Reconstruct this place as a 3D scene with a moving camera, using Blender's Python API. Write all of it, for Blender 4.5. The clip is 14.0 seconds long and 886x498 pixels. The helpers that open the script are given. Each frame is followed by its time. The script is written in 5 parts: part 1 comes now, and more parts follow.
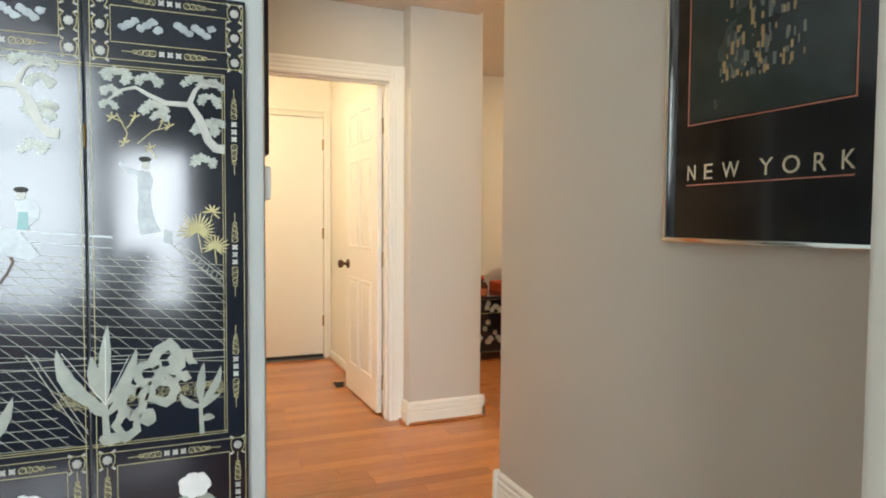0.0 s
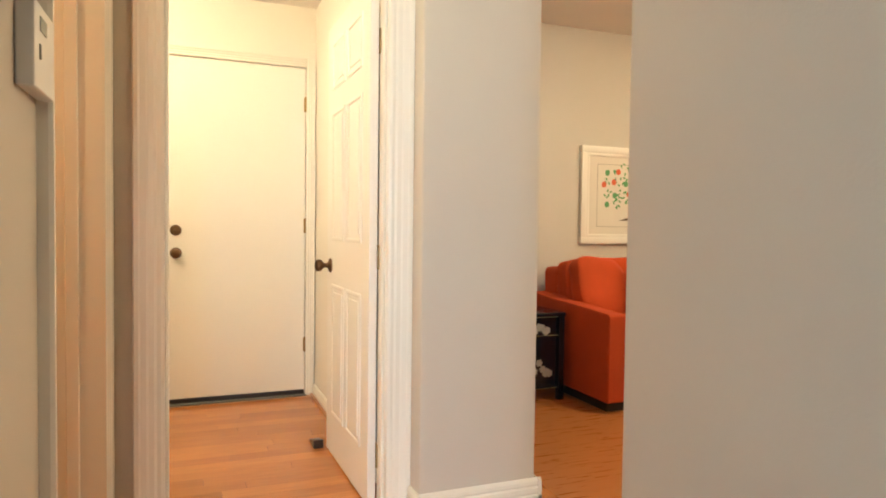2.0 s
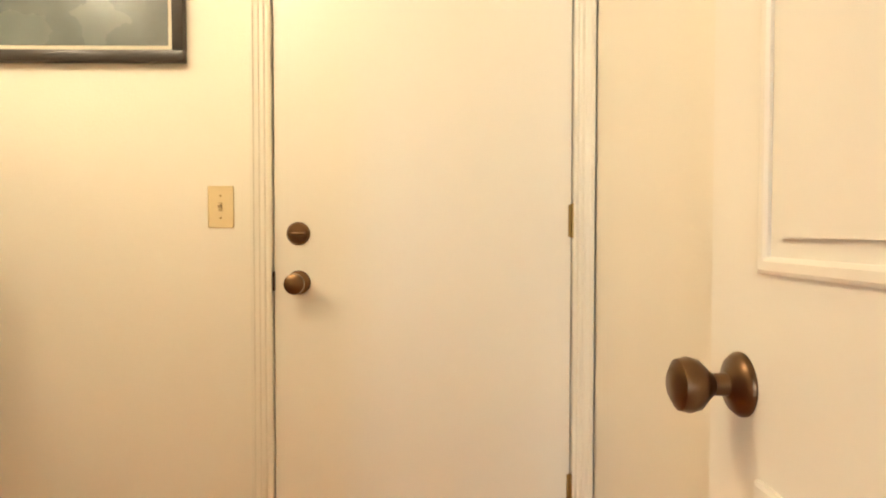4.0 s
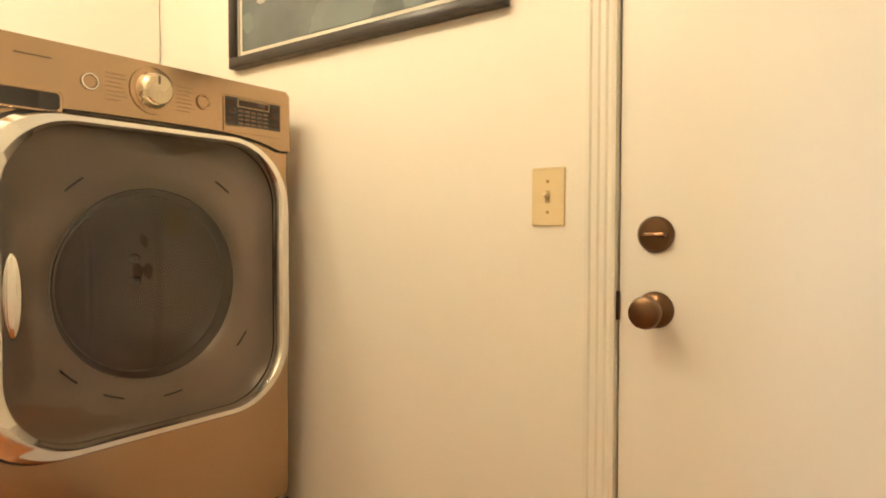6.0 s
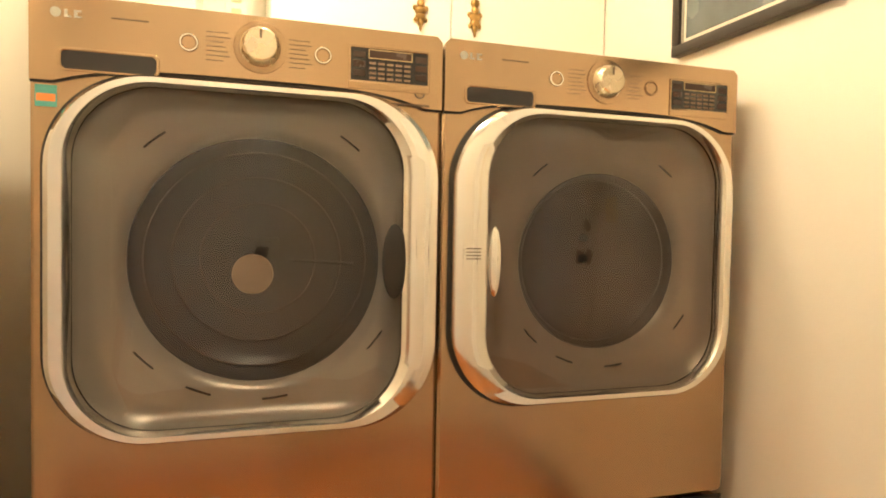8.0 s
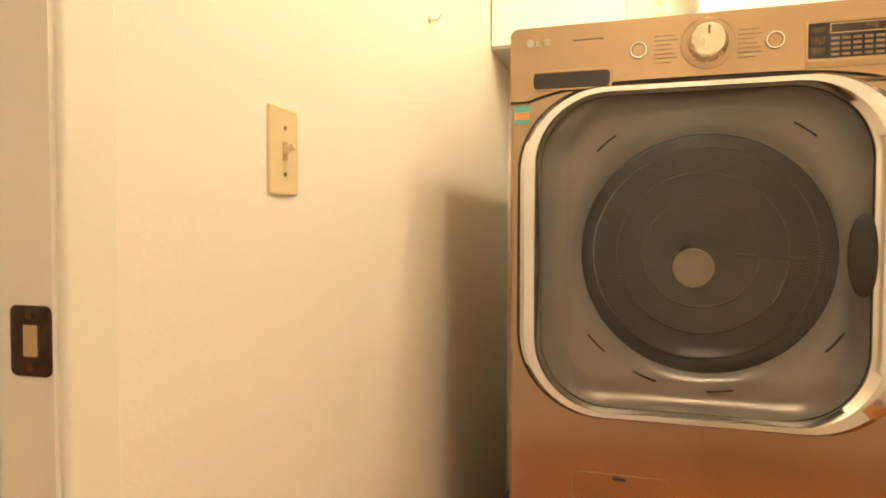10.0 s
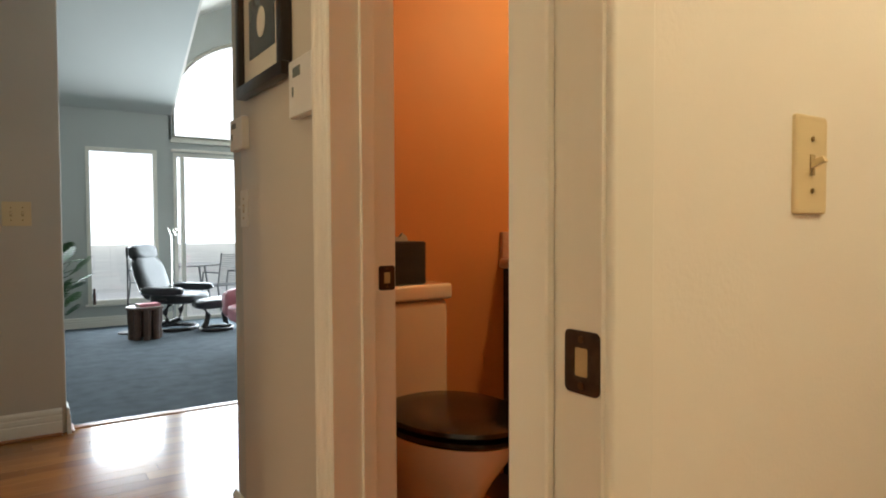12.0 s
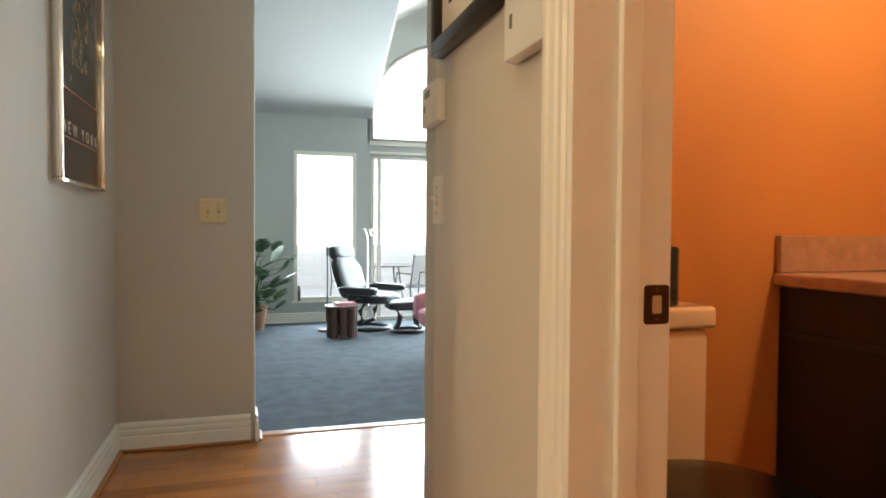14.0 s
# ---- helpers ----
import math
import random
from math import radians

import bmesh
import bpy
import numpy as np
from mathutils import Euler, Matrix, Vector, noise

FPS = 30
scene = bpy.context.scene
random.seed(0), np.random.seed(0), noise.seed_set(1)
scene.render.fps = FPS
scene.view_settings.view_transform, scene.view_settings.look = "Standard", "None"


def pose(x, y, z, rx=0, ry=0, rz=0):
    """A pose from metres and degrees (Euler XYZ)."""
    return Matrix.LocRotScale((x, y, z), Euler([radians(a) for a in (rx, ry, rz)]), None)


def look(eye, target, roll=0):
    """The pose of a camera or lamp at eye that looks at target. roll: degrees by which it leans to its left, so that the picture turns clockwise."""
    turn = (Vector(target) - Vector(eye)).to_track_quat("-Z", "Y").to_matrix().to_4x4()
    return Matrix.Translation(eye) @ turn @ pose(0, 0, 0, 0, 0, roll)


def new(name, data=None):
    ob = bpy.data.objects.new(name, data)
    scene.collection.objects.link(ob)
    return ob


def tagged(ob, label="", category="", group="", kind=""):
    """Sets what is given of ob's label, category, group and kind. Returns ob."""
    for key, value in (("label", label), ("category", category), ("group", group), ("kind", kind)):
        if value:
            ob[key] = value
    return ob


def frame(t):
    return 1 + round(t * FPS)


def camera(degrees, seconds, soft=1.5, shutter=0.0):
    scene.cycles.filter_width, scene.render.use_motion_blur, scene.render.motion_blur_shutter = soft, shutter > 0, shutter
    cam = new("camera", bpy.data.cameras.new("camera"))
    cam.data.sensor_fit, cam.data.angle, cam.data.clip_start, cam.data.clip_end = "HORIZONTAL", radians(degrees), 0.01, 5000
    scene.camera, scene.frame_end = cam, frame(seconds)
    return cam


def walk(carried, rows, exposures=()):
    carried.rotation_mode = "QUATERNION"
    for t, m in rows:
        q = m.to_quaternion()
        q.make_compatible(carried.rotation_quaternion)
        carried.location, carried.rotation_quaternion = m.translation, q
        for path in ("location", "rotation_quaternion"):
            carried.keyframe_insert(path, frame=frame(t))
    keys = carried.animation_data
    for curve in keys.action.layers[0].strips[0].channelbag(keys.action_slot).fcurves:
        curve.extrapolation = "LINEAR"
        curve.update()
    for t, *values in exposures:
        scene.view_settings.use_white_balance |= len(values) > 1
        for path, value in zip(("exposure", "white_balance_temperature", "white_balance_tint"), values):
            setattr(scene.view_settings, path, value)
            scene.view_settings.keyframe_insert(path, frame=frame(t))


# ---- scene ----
# ---------- camera ----------
cam = camera(69.85, 14.0, soft=1.9)
PATH = [
    (0, 0.065, 0.055, 1.185, -22.55, -2.56, -0.37),
    (0.5, 0.206, 0.334, 1.225, -22.27, -2.59, -0.62),
    (1, 0.300, 0.612, 1.299, -22.62, -2.35, -0.49),
    (1.5, 0.367, 0.990, 1.152, -22.58, -1.47, -0.26),
    (2, 0.556, 1.427, 1.059, -21.35, -1.82, -0.70),
    (2.5, 0.757, 1.996, 1.030, -14.93, -1.78, -0.73),
    (2.7, 0.812, 2.247, 1.009, -12.20, -1.53, -0.71),
    (4.8, 0.855, 4.243, 1.076, 12.66, -1.73, 0.01),
    (5, 0.864, 4.293, 1.082, 17.55, -1.94, -0.08),
    (5.5, 0.833, 4.302, 1.062, 26.29, -1.96, -0.06),
    (6, 0.813, 4.323, 1.041, 36.30, -1.81, -0.10),
    (6.5, 0.813, 4.315, 1.008, 45.50, -1.78, -0.24),
    (7, 0.798, 4.304, 0.977, 54.76, -1.96, -0.33),
    (7.5, 0.792, 4.278, 1.006, 63.87, -2.73, -0.37),
    (7.7, 0.794, 4.270, 1.000, 67.33, -2.33, -0.67),
    (10, 0.858, 4.158, 0.971, 106.70, -1.78, -0.07),
    (10.5, 0.846, 4.143, 0.969, 116.39, -1.85, 0.04),
    (10.8, 0.836, 4.129, 0.981, 122.29, -1.82, -0.08),
    (11, 0.828, 4.115, 0.980, 126.53, -1.64, -0.24),
    (11.5, 0.855, 4.106, 0.985, 136.27, -1.67, -0.07),
    (12, 0.883, 4.097, 1.002, 146.38, -1.90, 0.27),
    (12.5, 0.889, 4.089, 0.983, 156.70, -1.63, -0.10),
    (13, 0.900, 4.047, 0.996, 164.12, -1.57, -0.26),
    (13.5, 0.837, 3.862, 0.990, 163.75, -1.44, -0.36),
    (14, 0.733, 3.575, 0.989, 163.16, -1.57, -0.42),
]
walk(cam, [(t, pose(x, y, z, 90 + pitch, roll, yaw)) for t, x, y, z, yaw, pitch, roll in PATH], exposures=[(0.0, -.2), (.8, .08), (1.4, .05), (2.0, -.08), (2.5, .05), (5.0, -.45), (6.5, -.2), (7.5, 0.0), (10.0, -.03), (10.6, -.12), (11.0, -.1), (11.6, -.4), (12.2, -.85), (12.8, -.78), (13.4, -.3), (14.0, -.18)])

# ---------- light ----------
world = bpy.data.worlds.new("world"); scene.world = world; world.use_nodes = True
sky = world.node_tree.nodes.new("ShaderNodeTexSky"); sky.sky_type = "NISHITA"; sky.sun_disc = False
sky.sun_elevation, sky.sun_rotation = radians(48), radians(150)
world.node_tree.links.new(sky.outputs[0], world.node_tree.nodes["Background"].inputs[0])
world.node_tree.nodes["Background"].inputs[1].default_value = .15


def lamp(name, kind, at, power, colour, size=.2, size_y=None, aim=None):
    d = bpy.data.lights.new(name, kind); d.energy = power; d.color = colour
    if kind == "AREA":
        d.size = size
        if size_y: d.shape = "RECTANGLE"; d.size_y = size_y
        else: d.shape = "DISK"
    elif kind == "POINT": d.shadow_soft_size = size
    ob = new(name, d); ob.matrix_basis = look(at, aim) if aim else Matrix.Translation(at)
    return ob


sun = lamp("sun", "SUN", (0, -20, 15), 5.0, (1, .95, .87)); sun.data.angle = radians(.6)
sun.matrix_basis = look((6, -12, 14), (0, 0, 0))
WARM = (1, .815, .535)
lamp("laundry_bulb", "POINT", (-.58, 4.43, 2.10), 27, WARM, .06)
lamp("laundry_bulb", "POINT", (.09, 4.43, 2.10), 30, WARM, .06)
# hall fill lamp, added for brightness; no fitting is known there
lamp("hall_fill", "AREA", (.95, 2.95, 2.385), 4.4, (1, .76, .38), .14, aim=(.95, 2.95, 0))
lamp("powder_bulb", "POINT", (-.95, 2.85, 2.0), 37, (1, .80, .40), .06)
# family room fill: two added lamps, their real source is unknown
lamp("family_fill_disk", "AREA", (3.3, 4.0, 2.545), 22, (1, .82, .52), .2, aim=(3.3, 4.0, 0))
lamp("family_fill_point", "POINT", (4.3, 2.9, 2.2), 100, (1, .83, .56), .1)
lamp("window_light", "AREA", (-.27, -5.3, 1.05), 120, (.84, .93, 1), .85, 2.0, aim=(-.27, 0, 1.0))
lamp("slider_light", "AREA", (-2.45, -5.3, 1.5), 510, (.80, .92, 1), 2.9, 3.2, aim=(-2.2, 0, 1.2))

# ---------- small helpers ----------
def mat(name, base, rough=.5, metal=0., var=.06, scale=8., bump=.0, bscale=60., spec=.5, coat=0., stretch=None, island=False, dark=None, rvar=1.):
    m = bpy.data.materials.new(name); m.use_nodes = True
    nt = m.node_tree; b = nt.nodes["Principled BSDF"]
    b.inputs["Roughness"].default_value = rough; b.inputs["Metallic"].default_value = metal
    b.inputs["Specular IOR Level"].default_value = spec; b.inputs["Coat Weight"].default_value = coat
    tc = nt.nodes.new("ShaderNodeTexCoord"); mp = nt.nodes.new("ShaderNodeMapping")
    if stretch: mp.inputs["Scale"].default_value = stretch
    nt.links.new(tc.outputs["Object"], mp.inputs["Vector"])
    n1 = nt.nodes.new("ShaderNodeTexNoise"); n1.inputs["Scale"].default_value = scale; n1.inputs["Detail"].default_value = 5
    nt.links.new(mp.outputs["Vector"], n1.inputs["Vector"])
    mix = nt.nodes.new("ShaderNodeMix"); mix.data_type = "RGBA"
    lo = dark or tuple(c * (1 - 2 * var) for c in base); hi = tuple(min(1, c * (1 + var)) for c in base)
    mix.inputs[6].default_value = (*lo, 1); mix.inputs[7].default_value = (*hi, 1)
    nt.links.new(n1.outputs["Fac"], mix.inputs[0])
    out = mix.outputs[2]
    if island:
        oi = nt.nodes.new("ShaderNodeObjectInfo"); hs = nt.nodes.new("ShaderNodeHueSaturation")
        mr = nt.nodes.new("ShaderNodeMapRange"); mr.inputs[3].default_value = .78; mr.inputs[4].default_value = 1.18
        nt.links.new(oi.outputs["Random"], mr.inputs[0]); nt.links.new(mr.outputs[0], hs.inputs["Value"])
        nt.links.new(out, hs.inputs["Color"]); out = hs.outputs[0]
    nt.links.new(out, b.inputs["Base Color"])
    rr = nt.nodes.new("ShaderNodeMapRange"); rr.inputs[3].default_value = max(0, rough - .06 * rvar); rr.inputs[4].default_value = min(1, rough + .08 * rvar)
    nt.links.new(n1.outputs["Fac"], rr.inputs[0]); nt.links.new(rr.outputs[0], b.inputs["Roughness"])
    if bump:
        n2 = nt.nodes.new("ShaderNodeTexNoise"); n2.inputs["Scale"].default_value = bscale; n2.inputs["Detail"].default_value = 4
        nt.links.new(mp.outputs["Vector"], n2.inputs["Vector"])
        bp = nt.nodes.new("ShaderNodeBump"); bp.inputs["Strength"].default_value = bump; bp.inputs["Distance"].default_value = .004
        nt.links.new(n2.outputs["Fac"], bp.inputs["Height"]); nt.links.new(bp.outputs[0], b.inputs["Normal"])
    return m


def glow(name, colour, power):
    m = bpy.data.materials.new(name); m.use_nodes = True
    b = m.node_tree.nodes["Principled BSDF"]
    b.inputs["Base Color"].default_value = (*colour, 1)
    b.inputs["Emission Color"].default_value = (*colour, 1); b.inputs["Emission Strength"].default_value = power
    return m


def glass(name, colour=(1, 1, 1), rough=0., ior=1.45):
    m = bpy.data.materials.new(name); m.use_nodes = True
    b = m.node_tree.nodes["Principled BSDF"]
    b.inputs["Base Color"].default_value = (*colour, 1); b.inputs["Transmission Weight"].default_value = 1
    b.inputs["Roughness"].default_value = rough; b.inputs["IOR"].default_value = ior
    return m


def clear_cover(name, tint, rough):
    """A thin clear sheet that lets light straight through and mirrors at its surface."""
    m = bpy.data.materials.new(name); m.use_nodes = True; nt = m.node_tree; nt.nodes.remove(nt.nodes["Principled BSDF"])
    t = nt.nodes.new("ShaderNodeBsdfTransparent"); t.inputs[0].default_value = (*tint, 1)
    g = nt.nodes.new("ShaderNodeBsdfGlossy"); g.inputs["Roughness"].default_value = rough
    f = nt.nodes.new("ShaderNodeFresnel"); f.inputs["IOR"].default_value = 1.75
    mx = nt.nodes.new("ShaderNodeMixShader")
    nt.links.new(f.outputs[0], mx.inputs[0]); nt.links.new(t.outputs[0], mx.inputs[1]); nt.links.new(g.outputs[0], mx.inputs[2])
    nt.links.new(mx.outputs[0], nt.nodes["Material Output"].inputs["Surface"])
    return m


def box(bm, x0, x1, y0, y1, z0, z1, bevel=0., seg=2):
    r = bmesh.ops.create_cube(bm, size=1, matrix=Matrix.Translation(((x0 + x1) / 2, (y0 + y1) / 2, (z0 + z1) / 2)) @ Matrix.Diagonal((abs(x1 - x0), abs(y1 - y0), abs(z1 - z0), 1)))
    if bevel:
        es = list({e for v in r["verts"] for e in v.link_edges})
        bmesh.ops.bevel(bm, geom=es, offset=bevel, segments=seg, profile=.5, affect="EDGES")
    return r["verts"]


def cyl(bm, m, r, h, r2=None, seg=32):
    return bmesh.ops.create_cone(bm, cap_ends=True, segments=seg, radius1=r, radius2=r if r2 is None else r2, depth=h, matrix=m)["verts"]


def ball(bm, m, seg=20):
    return bmesh.ops.create_uvsphere(bm, u_segments=seg, v_segments=seg // 2, radius=1, matrix=m)["verts"]


def lathe(bm, prof, m, seg=36):
    rings = []
    for r, h in prof:
        rings.append([bm.verts.new(m @ Vector((r * math.cos(2 * math.pi * i / seg), r * math.sin(2 * math.pi * i / seg), h))) for i in range(seg)])
    for a, b in zip(rings, rings[1:]):
        for i in range(seg):
            bm.faces.new((a[i], a[(i + 1) % seg], b[(i + 1) % seg], b[i]))
    bm.faces.new(rings[0][::-1]); bm.faces.new(rings[-1])


def slab(bm, pts, depth, m):
    """An outline in the local xy plane, raised by depth along z."""
    a = [bm.verts.new(m @ Vector((x, y, 0))) for x, y in pts]; b = [bm.verts.new(m @ Vector((x, y, depth))) for x, y in pts]
    bm.faces.new(b); bm.faces.new(a[::-1])
    for i in range(len(pts)):
        j = (i + 1) % len(pts); bm.faces.new((a[i], a[j], b[j], b[i]))


def ring(bm, outer, inner, depth, m, lip=0.):
    """A frame between two outlines with the same count of points, with a rounded face."""
    n = len(outer); rows = []
    for k, z in ((0, 0), (0, depth * .7), (.25, depth), (.75, depth), (1, depth * .6), (1, lip)):
        rows.append([bm.verts.new(m @ Vector((o[0] + (i[0] - o[0]) * k, o[1] + (i[1] - o[1]) * k, z))) for o, i in zip(outer, inner)])
    for a, b in zip(rows, rows[1:]):
        for i in range(n):
            bm.faces.new((a[i], a[(i + 1) % n], b[(i + 1) % n], b[i]))


def rrect(x0, x1, y0, y1, r, seg=10):
    out = []
    for cx, cy, a0 in ((x1 - r, y1 - r, 0), (x0 + r, y1 - r, 90), (x0 + r, y0 + r, 180), (x1 - r, y0 + r, 270)):
        for i in range(seg + 1):
            a = radians(a0 + 90 * i / seg); out.append((cx + r * math.cos(a), cy + r * math.sin(a)))
    return out


def tube(bm, pts, r, seg=8, r_end=None):
    pts = [Vector(p) for p in pts]; rows = []
    for k, p in enumerate(pts):
        d = (pts[min(k + 1, len(pts) - 1)] - pts[max(k - 1, 0)]).normalized()
        u = d.orthogonal().normalized(); w = d.cross(u)
        if abs(d.z) < .9:
            u = d.cross(Vector((0, 0, 1))).normalized(); w = d.cross(u)
        else:
            u = d.cross(Vector((1, 0, 0))).normalized(); w = d.cross(u)
        rr = r if r_end is None else r + (r_end - r) * k / (len(pts) - 1)
        rows.append([bm.verts.new(p + rr * (u * math.cos(2 * math.pi * i / seg) + w * math.sin(2 * math.pi * i / seg))) for i in range(seg)])
    for a, b in zip(rows, rows[1:]):
        for i in range(seg):
            bm.faces.new((a[i], a[(i + 1) % seg], b[(i + 1) % seg], b[i]))
    bm.faces.new(rows[0][::-1]); bm.faces.new(rows[-1])


def cushion(bm, cx, cy, cz, sx, sy, sz, m=Matrix(), n=10, soft=.28):
    """A stuffed block: a box rounded towards its edges."""
    bm2 = bmesh.new(); bmesh.ops.create_cube(bm2, size=2)
    bmesh.ops.subdivide_edges(bm2, edges=bm2.edges[:], cuts=n, use_grid_fill=True)
    for v in bm2.verts:
        x, y, z = v.co
        k = lambda a, b: 1 - .5 * abs(a) ** 6 * soft - .5 * abs(b) ** 6 * soft
        s = Vector((x * k(y, z), y * k(x, z), z * k(x, y)))
        s *= 1 + .03 * noise.noise(Vector((x, y, z)) * 1.7 + Vector((cx, cy, cz)))
        v.co = m @ Vector((cx + s.x * sx / 2, cy + s.y * sy / 2, cz + s.z * sz / 2))
    me = bpy.data.meshes.new("tmp"); bm2.to_mesh(me); bm2.free(); bm.from_mesh(me); bpy.data.meshes.remove(me)


def part(name, bm, material, parent=None, label="", smooth=False):
    bmesh.ops.recalc_face_normals(bm, faces=bm.faces[:])
    me = bpy.data.meshes.new(name); bm.to_mesh(me); bm.free()
    if smooth:
        for p in me.polygons: p.use_smooth = True
        me.set_sharp_from_angle(angle=radians(40))
    me.materials.append(material); ob = new(name, me)
    if parent: ob.parent = parent
    if label: ob["label"] = label
    return ob


def thing(name, label, category, at=(0, 0, 0), group="", rz=0):
    ob = new(name); ob.matrix_basis = pose(*at, 0, 0, rz)
    return tagged(ob, label, category, group)


def block(name, dims, material, parent=None, label="", bevel=0., seg=2, smooth=True):
    bm = bmesh.new(); box(bm, *dims, bevel=bevel, seg=seg)
    ob = part(name, bm, material, parent, label, smooth and bevel > 0)
    if smooth and bevel > 0: ob.modifiers.new("flat_faces", "WEIGHTED_NORMAL").keep_sharp = True
    return ob


def wall(name, label, boxes, material, bevel=0.):
    bm = bmesh.new()
    for b in boxes: box(bm, *b, bevel=bevel)
    ob = part(name, bm, material, smooth=bevel > 0)
    return tagged(ob, label, "wall" if "wall" in name else name.split("_")[0], kind="structure")


def letters(text, size, material, m, parent, name="lettering", depth=.0006, width=None):
    cu = bpy.data.curves.new("text", "FONT"); cu.body = text; cu.size = size; cu.extrude = depth; cu.align_x = "LEFT"; cu.resolution_u = 3
    tmp = bpy.data.objects.new("tmp", cu); scene.collection.objects.link(tmp)
    me = bpy.data.meshes.new_from_object(tmp.evaluated_get(bpy.context.evaluated_depsgraph_get()))
    bpy.data.objects.remove(tmp)
    if width:
        xs = [v.co.x for v in me.vertices]; k = width / (max(xs) - min(xs))
        for v in me.vertices: v.co.x = (v.co.x - min(xs)) * k
    me.materials.clear(); me.materials.append(material)
    ob = new(name, me); ob.parent = parent; ob.matrix_basis = m
    return ob


# ---------- materials ----------
M_HALL = mat("hall_wall_paint", (.60, .555, .475), .75, var=.03, scale=2, bump=.12, bscale=160)
M_CREAM = mat("cream_wall_paint", (.86, .82, .73), .6, var=.02, scale=2, bump=.15, bscale=140)
M_LIVE = mat("grey_green_wall_paint", (.50, .52, .49), .8, var=.03, scale=2, bump=.1, bscale=160)
M_ORANGE = mat("orange_wall_paint", (.58, .245, .078), .6, var=.07, scale=3, bump=.15, bscale=120)
M_CEIL = mat("ceiling_paint", (.78, .74, .68), .9, var=.02, scale=3, bump=.3, bscale=220)
M_TRIM = mat("white_trim_paint", (.82, .79, .70), .35, var=.02, scale=6)
M_DOOR = mat("white_door_paint", (.86, .83, .76), .36, var=.012, scale=1.2, rvar=.15)
M_WOOD = mat("honey_oak_plank", (.52, .195, .054), .17, var=.16, scale=4, stretch=(1.2, 14, 8), island=True, coat=.15)
M_WOODREST = mat("honey_oak_floor", (.42, .155, .046), .28, var=.07, scale=5, stretch=(1, 12, 6))
M_GAP = mat("dark_joint", (.10, .045, .018), .7)
M_CARPET = mat("blue_grey_carpet", (.115, .14, .16), .95, var=.28, scale=7, bump=.9, bscale=350, spec=.1)
M_BRONZE = mat("aged_bronze", (.17, .10, .055), .3, 1., var=.25, scale=25)
M_BRASS = mat("old_brass", (.42, .27, .10), .35, 1., var=.2, scale=20)
M_STEELPLATE = mat("dark_strike_metal", (.10, .065, .045), .4, .9, var=.3, scale=60)
M_IVORY = mat("ivory_plastic", (.74, .61, .36), .35, var=.02)
M_WHITEPL = mat("white_plastic", (.75, .74, .70), .4, var=.02)
M_GREYPL = mat("grey_lcd", (.20, .22, .20), .2)
M_BLACKPL = mat("black_plastic", (.015, .014, .014), .4, var=.1)
M_APPL = mat("champagne_steel_paint", (.45, .315, .195), .18, .88, var=.05, scale=3, bump=.015, bscale=300)
M_CHROME = mat("chrome", (.80, .78, .73), .12, 1., var=.03)
M_DIAL = mat("brushed_dial_metal", (.66, .57, .42), .26, .95, var=.08, scale=30)
# near-black; besides rubber it paints shade in the panel seam and washer hollow
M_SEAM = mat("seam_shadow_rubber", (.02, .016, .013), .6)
M_FUNNEL = mat("glossy_grey_funnel", (.52, .47, .40), .3, .25, var=.12, scale=5)
M_FUNNELD = mat("glossy_brown_funnel", (.44, .345, .27), .3, .25, var=.12, scale=5)
M_COVER = clear_cover("smoked_clear_cover", (.80, .76, .72), .03)
M_DRUMRING = mat("drum_glass_edge", (.20, .165, .14), .2, .4, var=.1)
M_PALEDISC = mat("pale_tan_disc", (.42, .31, .21), .4, var=.06)
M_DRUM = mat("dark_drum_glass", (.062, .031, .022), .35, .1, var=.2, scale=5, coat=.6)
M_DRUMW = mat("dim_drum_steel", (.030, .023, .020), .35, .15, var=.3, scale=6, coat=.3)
M_DISP = mat("display_black", (.014, .009, .008), .2, var=.2, scale=40, coat=.25)
M_PRINT2 = mat("dim_tan_print", (.20, .13, .08), .5)
M_READOUT = mat("dim_brown_display", (.055, .030, .022), .25, var=.2, scale=30)
M_PRINT = mat("printed_grey", (.12, .08, .05), .6)
M_LACQ = mat("black_lacquer", (.007, .009, .017), .10, var=.2, scale=3, spec=.64)
M_GOLD = mat("gold_paint", (.48, .42, .19), .5, .1, var=.2, scale=40)
M_PEARL = mat("mother_of_pearl", (.34, .335, .27), .32, .1, var=.22, scale=26, bump=.3, bscale=45, dark=(.19, .23, .20))
M_PEARL2 = mat("pale_pearl", (.44, .43, .37), .35, .05, var=.15, scale=30)
M_PEARL3 = mat("dull_silver_shell", (.33, .36, .36), .3, .1, var=.25, scale=40, bump=.3, bscale=60)
M_WHITEINLAY = mat("white_shell", (.74, .74, .70), .35, var=.08, scale=40)
M_GOLDPALE = mat("pale_gold_line", (.40, .40, .31), .5, .1, var=.15, scale=40)
M_GOLDDIM = mat("dim_gold_line", (.30, .27, .13), .5, .1, var=.3, scale=30)
M_JADE = mat("jade_green_stone", (.10, .30, .28), .3, var=.2, scale=30)
M_POSTER = mat("black_poster_print", (.010, .008, .008), .15, var=.2, scale=3, coat=.15)
M_POSTPIC = mat("dark_aerial_photo", (.025, .042, .038), .25, var=.9, scale=7, coat=.15)
M_PINKLINE = mat("pink_rule", (.62, .22, .15), .4)
M_CREAMINK = mat("cream_ink", (.72, .66, .48), .5)
M_SOFA = mat("orange_upholstery", (.47, .062, .017), .85, var=.12, scale=5, bump=.3, bscale=250, spec=.2)
